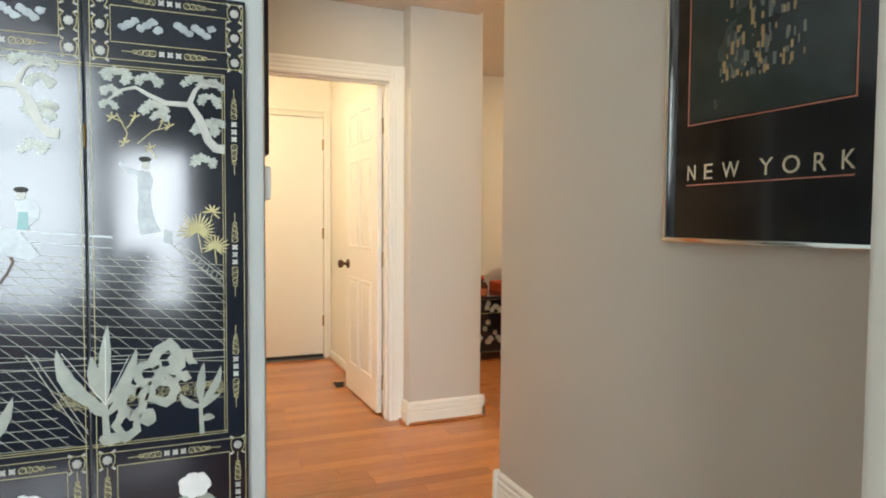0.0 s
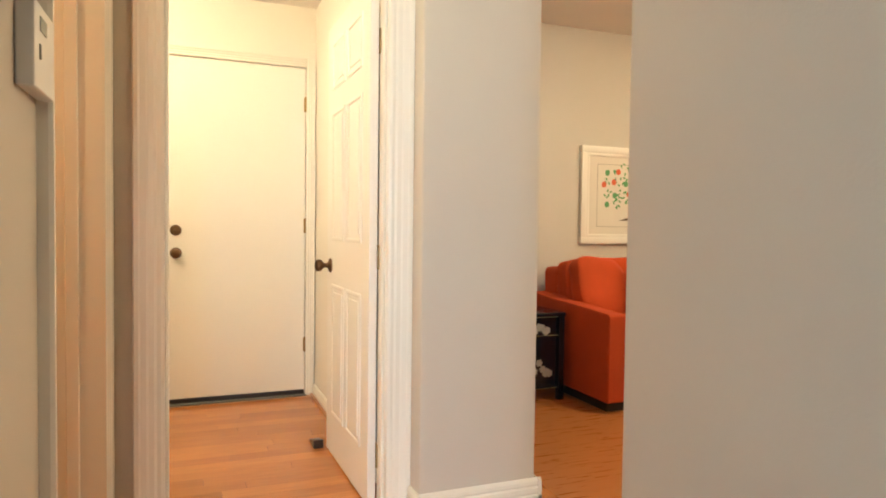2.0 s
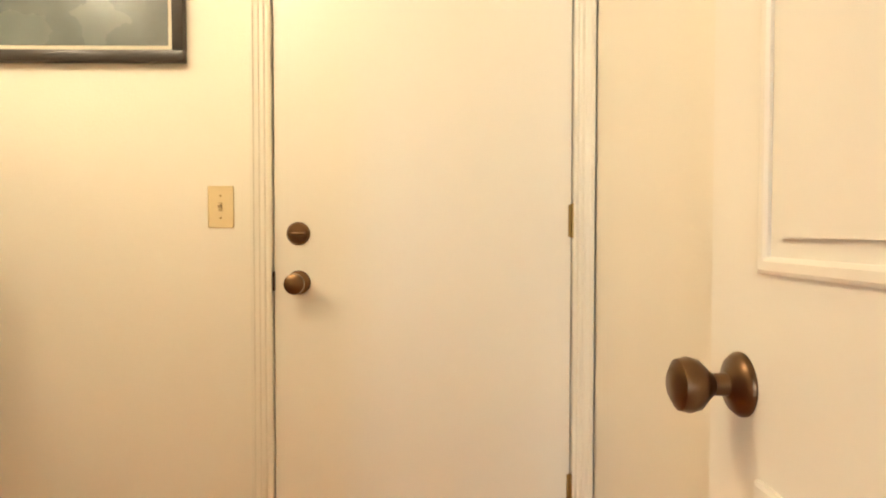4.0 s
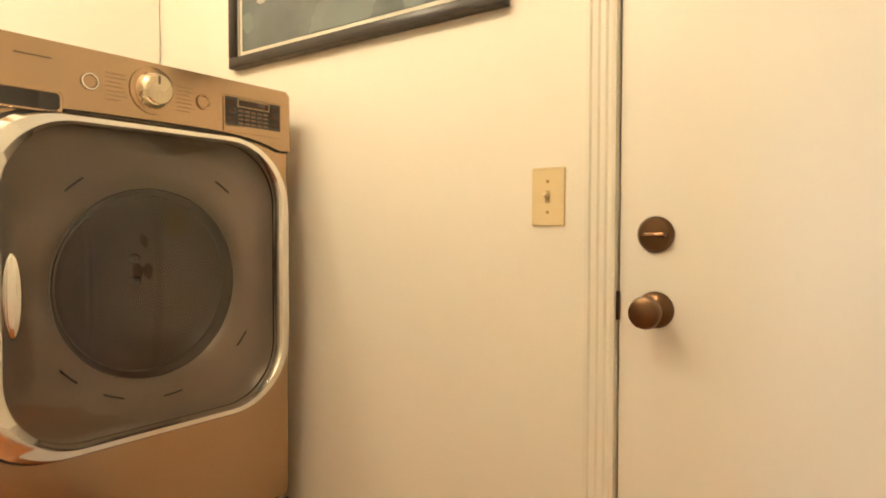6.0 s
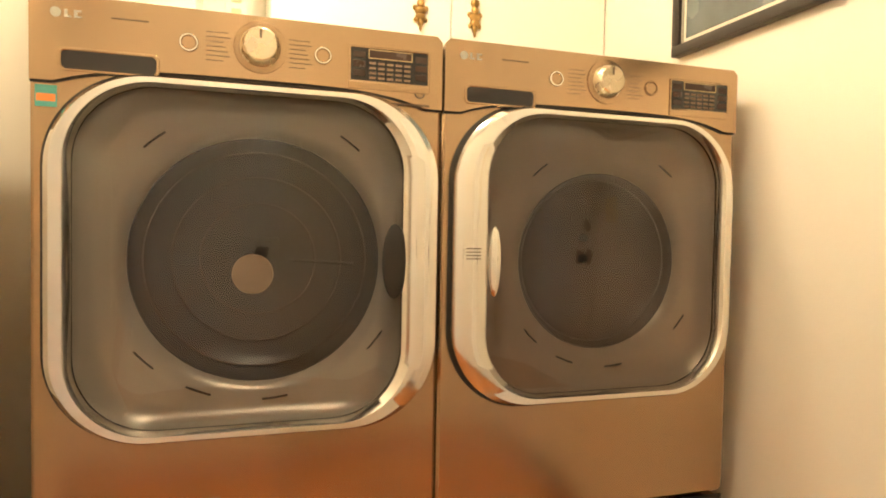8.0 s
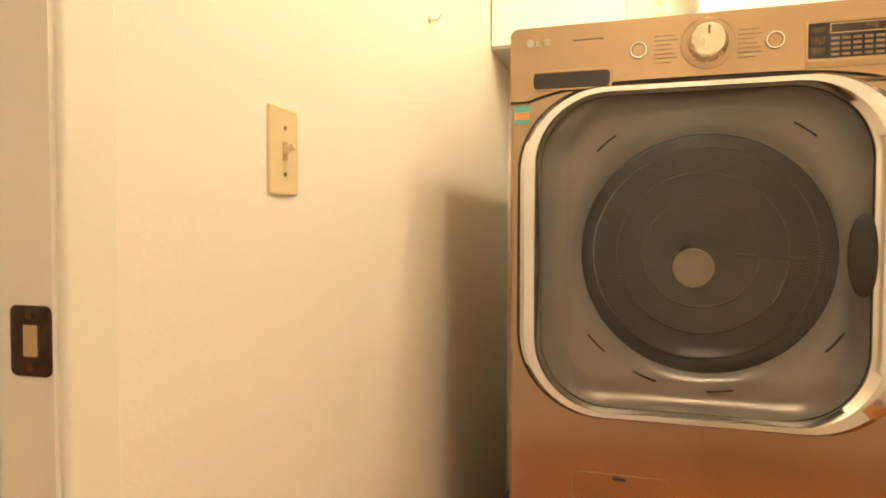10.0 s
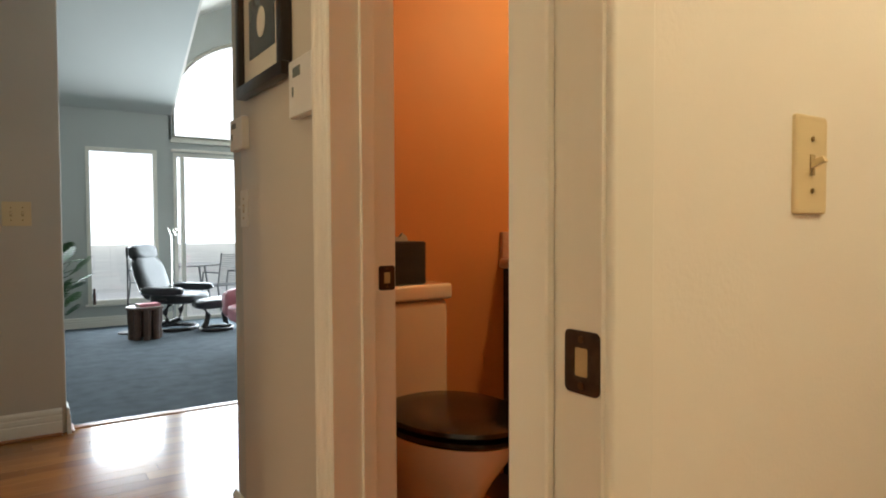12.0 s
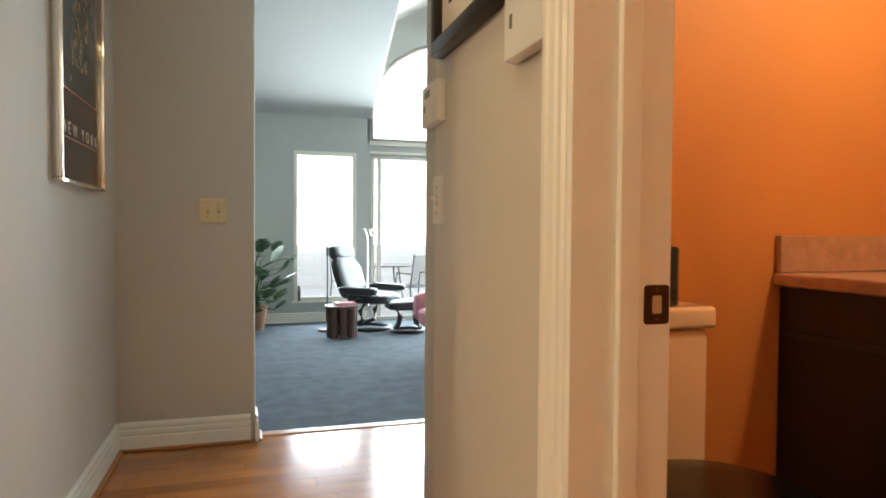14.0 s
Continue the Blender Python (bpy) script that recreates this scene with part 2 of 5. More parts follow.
M_PILLOW = mat("cream_cushion_cloth", (.74, .66, .48), .9, bump=.3, bscale=200)
M_TAN = mat("tan_stripe_cloth", (.50, .37, .19), .9, bump=.3, bscale=200)
M_LEATHER = mat("black_leather", (.030, .034, .036), .30, var=.2, scale=12, bump=.25, bscale=90)
M_PINK = mat("pink_leather", (.62, .25, .29), .45, var=.06, scale=8, bump=.2, bscale=80)
M_DARKWOOD = mat("dark_stained_wood", (.012, .009, .008), .4, var=.3, scale=9, stretch=(1, 1, .2))
M_CARVED = mat("carved_brown_wood", (.10, .05, .03), .5, var=.4, scale=30)
M_GRANITE = mat("red_granite", (.46, .275, .20), .3, var=.22, scale=30, bump=.3, bscale=40)
M_PORC = mat("ivory_porcelain", (.78, .66, .52), .12, var=.02, coat=.6)
M_SEAT = mat("black_toilet_seat", (.006, .006, .006), .2, var=.1)
M_LEAF = mat("green_leaf", (.035, .095, .028), .45, var=.3, scale=12)
M_POT = mat("clay_pot", (.30, .16, .09), .8, var=.15)
M_MATBOARD = mat("cream_mount", (.72, .68, .58), .8, var=.03)
M_SEAPIC = mat("grey_sea_photo", (.10, .13, .13), .25, var=.5, scale=5, stretch=(1, 1, 9), coat=.6)
M_FRAMEBLK = mat("black_frame_wood", (.02, .013, .01), .3, var=.2, scale=20)
M_GREENDOT = mat("green_print", (.10, .33, .12), .7)
M_REDDOT = mat("red_print", (.72, .13, .05), .7)
M_STONE = mat("pale_patio_paving", (.78, .76, .70), .8, var=.12, scale=2)
M_HAZE = mat("pale_dry_grass_ground", (.72, .70, .62), .95, var=.15, scale=.6)
M_WINGLASS = glass("window_glass")
M_REDGLASS = glass("red_glass", (.85, .25, .12), .05)
M_BULB = glow("lamp_diffuser", (1, .80, .52), 6.0)
M_SKYGLOW = glow("white_haze", (.93, .97, 1), 3.6)
M_STICK1 = mat("teal_sticker", (.10, .40, .36), .5); M_STICK2 = mat("orange_sticker", (.80, .25, .06), .5)
M_GREYPAINT = mat("grey_patio_metal", (.20, .21, .20), .5, .3)

# ---------- the plan ----------
WX, EX = .299, 1.304          # hall side walls
DY, DYI = 3.629, 3.714        # laundry doorway wall, both faces
GY = 5.449                    # garage wall
OX0, OX1, OZ = .467, 1.195, 1.985
HC, LC, CC = 2.40, 2.42, 2.56
PX0, PX1, PY = 1.283, 1.753, 3.493
LWX = -1.45                   # laundry west wall
BY = 2.09                     # powder room south wall, inner face
LF, LY = -.30, -5.48          # sunken living room: floor, window wall

# floors
bm = bmesh.new(); box(bm, -4.2, 5.4, .40, 5.6, -.12, -.012)
tagged(part("floor", bm, M_GAP), "honey oak strip floor with dark joints", "floor", kind="structure")
FLOOR = bpy.data.objects["floor"]
bm = bmesh.new(); box(bm, -4.2, 3.2, LY - .1, .40, LF - .12, LF)
bmesh.ops.subdivide_edges(bm, edges=bm.edges[:], cuts=6, use_grid_fill=True)
tagged(part("carpet", bm, M_CARPET), "blue-grey cut pile carpet of the sunken living room", "carpet", kind="structure")
block("step_riser", (-4.2, .715, .39, .425, LF, -.012), M_TRIM); tagged(bpy.data.objects["step_riser"], "painted riser down to the sunken living room", "step", kind="structure")
block("step_nosing", (-4.2, .715, .375, .44, -.012, .006), M_WOODREST, bevel=.008); tagged(bpy.data.objects["step_nosing"], "rounded oak nosing at the edge of the wood floor", "trim", kind="structure")

# walls
wall("wall_screen", "grey-beige painted wall with a rounded corner behind the lacquer screen", [(-4.2, WX, 1.966, BY, 0, HC + 1.6)], M_LIVE, .02)
wall("wall_hall_west", "warm grey painted hall wall", [(.171, WX, BY - .05, 2.773, 0, HC), (.171, WX, 2.773, 3.547, 2.002, HC), (.171, WX, 3.547, DY + .03, 0, HC)], M_HALL, .004)
wall("wall_poster", "warm grey painted wall with rounded corners", [(EX, EX + .34, .35, 2.412, 0, CC + .1)], M_HALL, .018)
wall("wall_stub", "warm grey painted wall between hall and living room", [(.715, EX + .06, .36, .49, 0, 4.2), (EX + .05, 5.4, .36, .488, 0, 4.2)], M_HALL, .012)
wall("wall_below_stub", "painted wall under the hall floor", [(.715, 3.2, .36, .43, LF, .0)], M_LIVE)
wall("wall_laundry_door", "cream painted wall around the laundry doorway", [(LWX, OX0 - .017, DY + .002, DYI, 0, LC), (OX0 - .017, OX1 + .017, DY + .002, DYI, OZ + .017, LC), (OX1 + .017, PX0 + .02, DY + .002, DYI, 0, LC)], M_CREAM)
block("wall_hall_end", (WX, PX0 + .02, DY - .024, DY + .001, 2.075, HC), M_HALL); tagged(bpy.data.objects["wall_hall_end"], "warm grey wall above the laundry door", "wall", kind="structure")
block("wall_hall_corner", (WX, .376, DY - .024, DY + .001, 0, 2.08), M_HALL); tagged(bpy.data.objects["wall_hall_corner"], "narrow grey wall between two door casings", "wall", kind="structure")
wall("wall_pier", "lilac-grey painted pier with rounded corners", [(PX0, PX1, PY, GY, 0, CC)], M_HALL, .025)
wall("wall_garage", "cream painted laundry wall around a flush door", [(LWX, .365, GY, GY + .12, 0, LC), (.365, 1.219, GY, GY + .12, 2.065, LC), (1.219, PX0 + .05, GY, GY + .12, 0, LC)], M_CREAM)
wall("wall_laundry_west", "cream painted wall behind the laundry machines", [(LWX - .12, LWX, DY, GY + .12, 0, LC)], M_CREAM)
block("wall_laundry_east", (PX0 - .02, PX0 + .001, DYI, GY, 0, LC), M_CREAM); tagged(bpy.data.objects["wall_laundry_east"], "cream painted laundry side wall", "wall", kind="structure")
wall("wall_bath_south", "orange painted powder room wall", [(-1.62, .171, BY, BY + .006, 0, HC)], M_ORANGE)
wall("wall_bath_west", "orange painted powder room wall", [(-1.68, -1.62, BY, DY, 0, HC)], M_ORANGE)
wall("wall_bath_north", "orange painted powder room wall", [(-1.62, .171, DY - .03, DY, 0, HC)], M_ORANGE)
wall("wall_bath_east", "orange painted powder room wall", [(.166, .1715, BY, 2.75, 0, HC)], M_ORANGE)
wall("wall_family_back", "beige painted wall behind the sofa", [(PX1 - .02, 5.4, 5.5, 5.62, 0, CC)], M_HALL)
wall("wall_family_east", "beige painted wall", [(5.3, 5.42, .4, 5.6, 0, CC)], M_HALL)
AC, AW = -2.62, 1.72          # arch window: middle and half width
WINX0, WINX1, WINZ0, WINZ1 = -.711, .164, .008, 2.10
SLX0, SLX1, SLZ = -4.0, -.92, 2.02
bm = bmesh.new()
for b in ((WINX1, 3.2, LY - .14, LY, LF, 2.62), (WINX0, WINX1, LY - .14, LY, LF, WINZ0), (WINX0, WINX1, LY - .14, LY, WINZ1, 2.62), (SLX1, WINX0, LY - .14, LY, LF, 2.62), (SLX0, SLX1, LY - .14, LY, SLZ + .06, 2.26), (-4.4, SLX0, LY - .14, LY, LF, 5.2)):
    box(bm, *b)
pts = [(AC + AW * math.cos(radians(a)), 2.62 + 1.25 * abs(math.sin(radians(a))) ** .8) for a in range(0, 181, 6)]
poly = [(SLX1 + .05, 2.26), (AC + AW, 2.26)] + pts + [(SLX0 - .02, 2.26), (SLX0 - .02, 5.2), (SLX1 + .05, 5.2)]
slab(bm, poly, .14, Matrix.Translation((0, LY, 0)) @ Matrix.Rotation(radians(90), 4, "X"))
tagged(part("wall_windows", bm, M_LIVE), "grey-green window wall with an arched window", "wall", kind="structure")
wall("wall_living_west", "grey-green living room wall", [(-4.4, -4.25, LY, 2.0, LF, 5.2)], M_LIVE)
wall("wall_living_east", "grey-green living room wall", [(3.1, 3.22, LY, .4, LF, 5.2)], M_LIVE)
# ceilings
wall("ceiling_hall", "flat cream hall ceiling", [(.17, 1.715, .36, DYI, HC, HC + .16)], M_CEIL, .006)
wall("ceiling_laundry", "flat cream laundry ceiling", [(LWX - .1, PX0 + .1, DYI - .05, GY + .1, LC, LC + .1)], M_CEIL)
wall("ceiling_bath", "flat powder room ceiling", [(-1.68, .2, BY - .05, DY, HC, HC + .1)], M_ORANGE)
wall("ceiling_family", "flat cream family room ceiling", [(1.7, 5.4, .4, 5.6, CC, CC + .1)], M_CEIL)
bm = bmesh.new()
slab(bm, [(LY, 2.60), (.45, 2.60 + .57 * (.45 - LY)), (.45, 2.75 + .57 * (.45 - LY)), (LY, 2.75)], 4.1, Matrix.Translation((-.90, 0, 0)) @ Matrix(((0, 0, 1, 0), (1, 0, 0, 0), (0, 1, 0, 0), (0, 0, 0, 1))))
tagged(part("ceiling_slope", bm, M_LIVE), "sloping grey-green living room ceiling", "ceiling", kind="structure")
bm = bmesh.new()
slab(bm, [(-.86, 4.05 - .25), (-2.6, 4.75), (-4.4, 3.9), (-4.4, 4.1), (-2.6, 4.95), (-.86, 4.0)], 7.6, Matrix.Translation((0, LY - .1, 0)) @ Matrix(((1, 0, 0, 0), (0, 0, 1, 0), (0, 1, 0, 0), (0, 0, 0, 1))))
tagged(part("ceiling_vault", bm, M_CEIL), "white vaulted living room ceiling", "ceiling", kind="structure")
bm = bmesh.new()
slab(bm, [(LY, 2.60), (.5, 2.60 + .57 * (.5 - LY)), (LY + 1.0, 2.6 + .57 * 6), (LY, 4.0)], .03, Matrix.Translation((-.93, 0, 0)) @ Matrix(((0, 0, 1, 0), (1, 0, 0, 0), (0, 1, 0, 0), (0, 0, 0, 1))))
tagged(part("ceiling_cheek", bm, M_CEIL), "white cheek of the vaulted ceiling", "ceiling", kind="structure")
wall("ceiling_foyer", "white foyer ceiling", [(-4.4, .2, .4, 2.0, 4.0, 4.1), (.16, .72, .36, 1.97, HC + .15, HC + .2)], M_CEIL)
wall("wall_foyer_header", "painted wall above the hall mouth", [(.17, .72, .36, .49, HC + .01, 5.9), (-.9, 3.2, .42, .5, 4.1, 6.1), (-4.4, .3, 1.9, 1.96, 3.9, 4.2)], M_LIVE)


# ---------- trim ----------
def baseboard(bm, a, b, side, h=.135, d=.016):
    """A moulded skirting from a to b, standing out to the given side."""
    a, b = Vector((*a, 0)), Vector((*b, 0)); n = Vector((*side, 0))
    prof = [(0, 0), (d + .004, 0), (d + .004, .012), (d, .014), (d, h * .50), (d - .004, h * .54), (d - .001, h * .60), (d - .001, h * .72), (d - .006, h * .77), (d - .003, h * .83), (d - .004, h * .92), (.004, h), (0, h)]
    r0 = [bm.verts.new(a + n * x + Vector((0, 0, z))) for x, z in prof]; r1 = [bm.verts.new(b + n * x + Vector((0, 0, z))) for x, z in prof]
    for i in range(len(prof)):
        j = (i + 1) % len(prof); bm.faces.new((r0[i], r0[j], r1[j], r1[i]))
    bm.faces.new(r0[::-1]); bm.faces.new(r1)


def skirting(label, runs, h=.135):
    bm = bmesh.new()
    for a, b, s in runs: baseboard(bm, a, b, s, h)
    tagged(part("baseboard", bm, M_TRIM), label, "baseboard", kind="structure")
    bm = bmesh.new()
    for a, b, s in runs:
        x0, x1 = sorted((a[0], b[0])); y0, y1 = sorted((a[1], b[1])); q = .032
        x0 += min(0, s[0] * q); x1 += max(0, s[0] * q); y0 += min(0, s[1] * q); y1 += max(0, s[1] * q)
        box(bm, x0, x1, y0, y1, 0, .014, bevel=.006, seg=1)
    tagged(part("trim", bm, M_WOODREST), "oak shoe moulding along the skirting", "trim", kind="structure")


skirting("stepped white skirting along the hall", [((EX, .50), (EX, 2.39), (-1, 0)), ((.735, .49), (EX - .01, .49), (0, 1)), ((EX - .016, 2.412), (EX + .36, 2.412), (0, 1)), ((.715, .36), (.715, .506), (-1, 0))], .13)
skirting("stepped white skirting round the pier", [((PX0 - .004, PY), (PX1 + .016, PY), (0, -1)), ((PX1, PY - .016), (PX1, GY), (1, 0)), ((PX0, PY - .016), (PX0, DY), (-1, 0))], .13)
skirting("stepped white skirting on the hall corner", [((WX, 1.96), (WX, 2.69), (1, 0))], .13)
skirting("low white skirting of the laundry", [((.03, GY), (.285, GY), (0, -1)), ((PX0 - .02, DYI + .05), (PX0 - .02, GY), (-1, 0))], .07)
skirting("white skirting behind the sofa", [((PX1, 5.5), (5.3, 5.5), (0, -1))], .13)
bm = bmesh.new()
baseboard(bm, (-.9, LY), (3.1, LY), (0, 1), .14)
ob = part("baseboard", bm, M_TRIM); ob.location.z = LF; tagged(ob, "white skirting under the living room window", "baseboard", kind="structure")


def casing_run(bm, a, b, out, face, w=.09):
    """A fluted casing: from a to b along the opening edge, out: away from the opening, face: out of the wall."""
    a, b, o, n = Vector(a), Vector(b), Vector(out), Vector(face)
    prof = [(0, 0), (0, .012), (.010, .015), (.022, .013), (.03, .017), (.045, .0165), (.052, .020), (.068, .022), (.074, .026), (.086, .026), (.09, .018), (.09, 0)]
    prof = [(x * w / .09, y) for x, y in prof]
    end = (b - a).normalized()
    r0 = [bm.verts.new(a + o * x + n * y) for x, y in prof]; r1 = [bm.verts.new(b + o * x + n * y) for x, y in prof]
    for i in range(len(prof)):
        j = (i + 1) % len(prof); bm.faces.new((r0[i], r0[j], r1[j], r1[i]))
    bm.faces.new(r0[::-1]); bm.faces.new(r1)


def door_frame(name, label, axis, face, n, lo, hi, top, back, w=.09, rest=None):
    """Casing on one face, jambs and stops through the wall. axis: the wall runs along it."""
    P = (lambda u, d, z: (u, d, z)) if axis == "x" else (lambda u, d, z: (d, u, z))
    fr = new(name); tagged(fr, label, "door frame", kind="structure")
    for nm, a, b, o in (("casing", (lo, 0), (lo, top + w), -1), ("casing", (hi, 0), (hi, top + w), 1)):
        bm = bmesh.new(); casing_run(bm, P(a[0], face, a[1]), P(b[0], face, b[1]), P(o, 0, 0), P(0, n, 0), w); part(nm, bm, M_TRIM, fr)
    bm = bmesh.new(); casing_run(bm, P(lo + .001, face, top), P(hi - .001, face, top), (0, 0, 1), P(0, n, 0), w); part("casing", bm, M_TRIM, fr)
    d0, d1 = sorted((face, back))
    for u0, u1, z0, z1 in ((lo - .016, lo, 0, top), (hi, hi + .016, 0, top), (lo - .016, hi + .016, top, top + .016)):
        bm = bmesh.new(); A, B = P(u0, d0, z0), P(u1, d1, z1); box(bm, A[0], B[0], A[1], B[1], z0, z1); part("jamb", bm, M_TRIM, fr)
    mid = rest or (d0 + d1) / 2
    for u0, u1, z0, z1 in ((lo, lo + .011, 0, top), (hi - .011, hi, 0, top), (lo, hi, top - .011, top)):
        bm = bmesh.new(); A, B = P(u0, mid - .017, z0), P(u1, mid + .017, z1); box(bm, A[0], B[0], A[1], B[1], z0, z1, bevel=.002, seg=1); part("stop", bm, M_TRIM, fr)
    return fr


FR1 = door_frame("door_1", "white fluted casing and jamb of the laundry doorway", "x", DY - .024, -1, OX0, OX1, OZ, DYI + .004, rest=3.644)
FR2 = door_frame("door_2", "white fluted casing and jamb of the powder room doorway", "y", WX, 1, 2.79, 3.53, OZ, .150, .072)
FR3 = door_frame("door_3", "white jamb and casing of the garage door", "x", GY - .001, -1, .382, 1.2025, 2.048, GY + .11, .055)
# laundry side of the first doorway
block("casing", (OX0 - .062, OX0 - .005, DYI - .002, DYI + .012, 0, OZ + .06), M_TRIM, FR1, "", .005, 3)
bm = bmesh.new(); casing_run(bm, (OX0, DYI, OZ), (OX1, DYI, OZ), (0, 0, 1), (0, 1, 0), .06); part("casing", bm, M_TRIM, FR1)


def strike(frame_ob, m, label):
    bm = bmesh.new()
    ring(bm, rrect(-.021, .021, -.0285, .0285, .006, 4), rrect(-.009, .007, -.013, .013, .002, 4), .002, m)
    part("strike_plate", bm, M_STEELPLATE, frame_ob, label)
    bm = bmesh.new(); slab(bm, rrect(-.011, .009, -.015, .015, .002, 3), .0006, m); part("strike_pocket", bm, M_TAN, frame_ob)
    bm = bmesh.new()
    for z in (-.021, .021): cyl(bm, m @ Matrix.Translation((0, z, .002)), .0035, .0016, seg=12)
    part("screws", bm, M_BRONZE, frame_ob)


TOX = Matrix(((0, 0, 1, 0), (1, 0, 0, 0), (0, 1, 0, 0), (0, 0, 0, 1)))   # local z to world x, local x to world y
strike(FR1, Matrix.Translation((OX0, 3.696, .881)) @ TOX, "tarnished strike plate")
TOY = Matrix(((1, 0, 0, 0), (0, 0, 1, 0), (0, 1, 0, 0), (0, 0, 0, 1)))
strike(FR2, Matrix.Translation((.173, 2.79, .886)) @ TOY, "tarnished strike plate")


# ---------- doors ----------
def knob(parent, m, label="aged bronze door knob"):
    bm = bmesh.new()
    lathe(bm, [(.0, 0), (.033, 0), (.033, .003), (.028, .009), (.018, .012), (.012, .016), (.011, .03), (.016, .036), (.026, .046), (.0285, .056), (.026, .066), (.016, .072), (.0, .0725)], m, 32)
    return part("door_knob", bm, M_BRONZE, parent, label, True)


def hinge(parent, x, y, z, m=M_BRASS):
    bm = bmesh.new(); tube(bm, [(x, y, z - .045), (x, y, z + .045)], .0065, 12)
    for k in (-.045, -.015, .015, .045): cyl(bm, Matrix.Translation((x, y, z + k)), .0075, .003, seg=12)
    box(bm, x - .013, x + .013, y + .003, y + .006, z - .044, z + .044)
    part("hinge", bm, m, parent, "old brass hinge")


GD = thing("garage_door", "closed flush white-painted door to the garage", "door", (0, 0, 0))
block("door_leaf", (.385, 1.199, GY + .004, GY + .045, .035, 2.045), M_DOOR, GD, bevel=.003)
block("door_sweep", (.387, 1.197, GY - .001, GY + .04, .008, .034), M_BLACKPL, GD, "black rubber sweep", .002)
TGY = Matrix(((1, 0, 0, 0), (0, 0, -1, 0), (0, 1, 0, 0), (0, 0, 0, 1)))     # local z to -y
knob(GD, Matrix.Translation((.452, GY + .004, .898)) @ TGY)
bm = bmesh.new(); lathe(bm, [(0, 0), (.032, 0), (.032, .006), (.027, .012), (.02, .013), (0, .0135)], Matrix.Translation((.452, GY + .004, 1.032)) @ TGY)
db = part("deadbolt", bm, M_BRONZE, GD, "aged bronze deadbolt", True)
bm = bmesh.new(); box(bm, .436, .474, GY - .02, GY - .008, 1.027, 1.035, .003); part("thumb_turn", bm, M_BRONZE, db)
block("latch", (.372, .388, GY - .004, GY + .002, .875, .928), M_STEELPLATE, GD, "dark latch plate", .001)
for z in (1.82, 1.068, .323): hinge(GD, 1.203, GY - .006, z)
bm = bmesh.new(); box(bm, .37, 1.21, GY - .03, GY + .1, 0, .008, .003); tagged(part("trim", bm, M_GREYPAINT), "metal threshold under the garage door", "threshold", kind="structure")

LD = thing("laundry_door", "open white six-panel door standing along the side wall", "door", (1.188, DYI + .012, 0), rz=91.5)
DW = .70
block("door_leaf", (0, DW, -.004, .028, .012, OZ - .005), M_DOOR, LD, bevel=.002)
for u0, u1 in ((.105, .325), (.375, .595)):
    for z0, z1 in ((.20, .80), (1.0, 1.58), (1.68, 1.89)):
        for d0, s in ((.028, 1), (-.004, -1)):
            m = Matrix.Translation((0, d0, 0)) @ Matrix(((1, 0, 0, 0), (0, 0, s, 0), (0, 1, 0, 0), (0, 0, 0, 1)))
            bm = bmesh.new(); ring(bm, rrect(u0, u1, z0, z1, .002, 2), rrect(u0 + .016, u1 - .016, z0 + .016, z1 - .016, .002, 2), .006, m)
            slab(bm, rrect(u0 + .034, u1 - .034, z0 + .034, z1 - .034, .002, 2), .005, m)
            part("panel", bm, M_DOOR, LD)
knob(LD, Matrix.Translation((DW - .07, .028, .884)) @ Matrix(((1, 0, 0, 0), (0, 0, 1, 0), (0, 1, 0, 0), (0, 0, 0, 1))))
for z in (1.75, .95, .2):
    hinge(LD, -.004, -.010, z)
bm = bmesh.new(); slab(bm, [(0, 0), (.12, 0), (.12, .012), (0, .04)], .045, Matrix.Translation((1.085, 4.44, 0)) @ Matrix(((0, 0, 1, 0), (1, 0, 0, 0), (0, 1, 0, 0), (0, 0, 0, 1))))
tagged(part("door_wedge", bm, M_BLACKPL), "dark rubber wedge on the wood floor at the door", "door stop")


# ---------- switches ----------
def toggle_plate(m, label, cols=1, mt=None, up=True):
    th = new("light_switch"); th.matrix_basis = m; tagged(th, label, "light switch"); mt = mt or M_IVORY
    w = .035 + .023 * (cols - 1)
    bm = bmesh.new(); ring(bm, rrect(-w, w, -.057, .057, .004, 3), rrect(-w + .006, w - .006, -.051, .051, .003, 3), .005, Matrix()); slab(bm, rrect(-w + .005, w - .005, -.052, .052, .003, 3), .005, Matrix())
    part("cover_plate", bm, mt, th, "", True)
    for c in range(cols):
        u = (c - (cols - 1) / 2) * .046
        bm = bmesh.new(); box(bm, u - .005, u + .005, -.012, .012, .005, .0062); part("slot", bm, M_TAN, th)
        bm = bmesh.new(); slab(bm, [(-.004, .005), (.005, .005), (.009, .018), (.003, .021)] if up else [(.004, .005), (-.005, .005), (-.009, .018), (-.003, .021)], .008, Matrix.Translation((u - .004, 0, 0)) @ Matrix(((0, 0, 1, 0), (1, 0, 0, 0), (0, 1, 0, 0), (0, 0, 0, 1)))); part("toggle", bm, mt, th)
        for z in (-.03, .03):
            bm = bmesh.new(); cyl(bm, Matrix.Translation((u, z, .0055)), .003, .002, seg=12); part("screw", bm, M_BRASS, th)
    return th


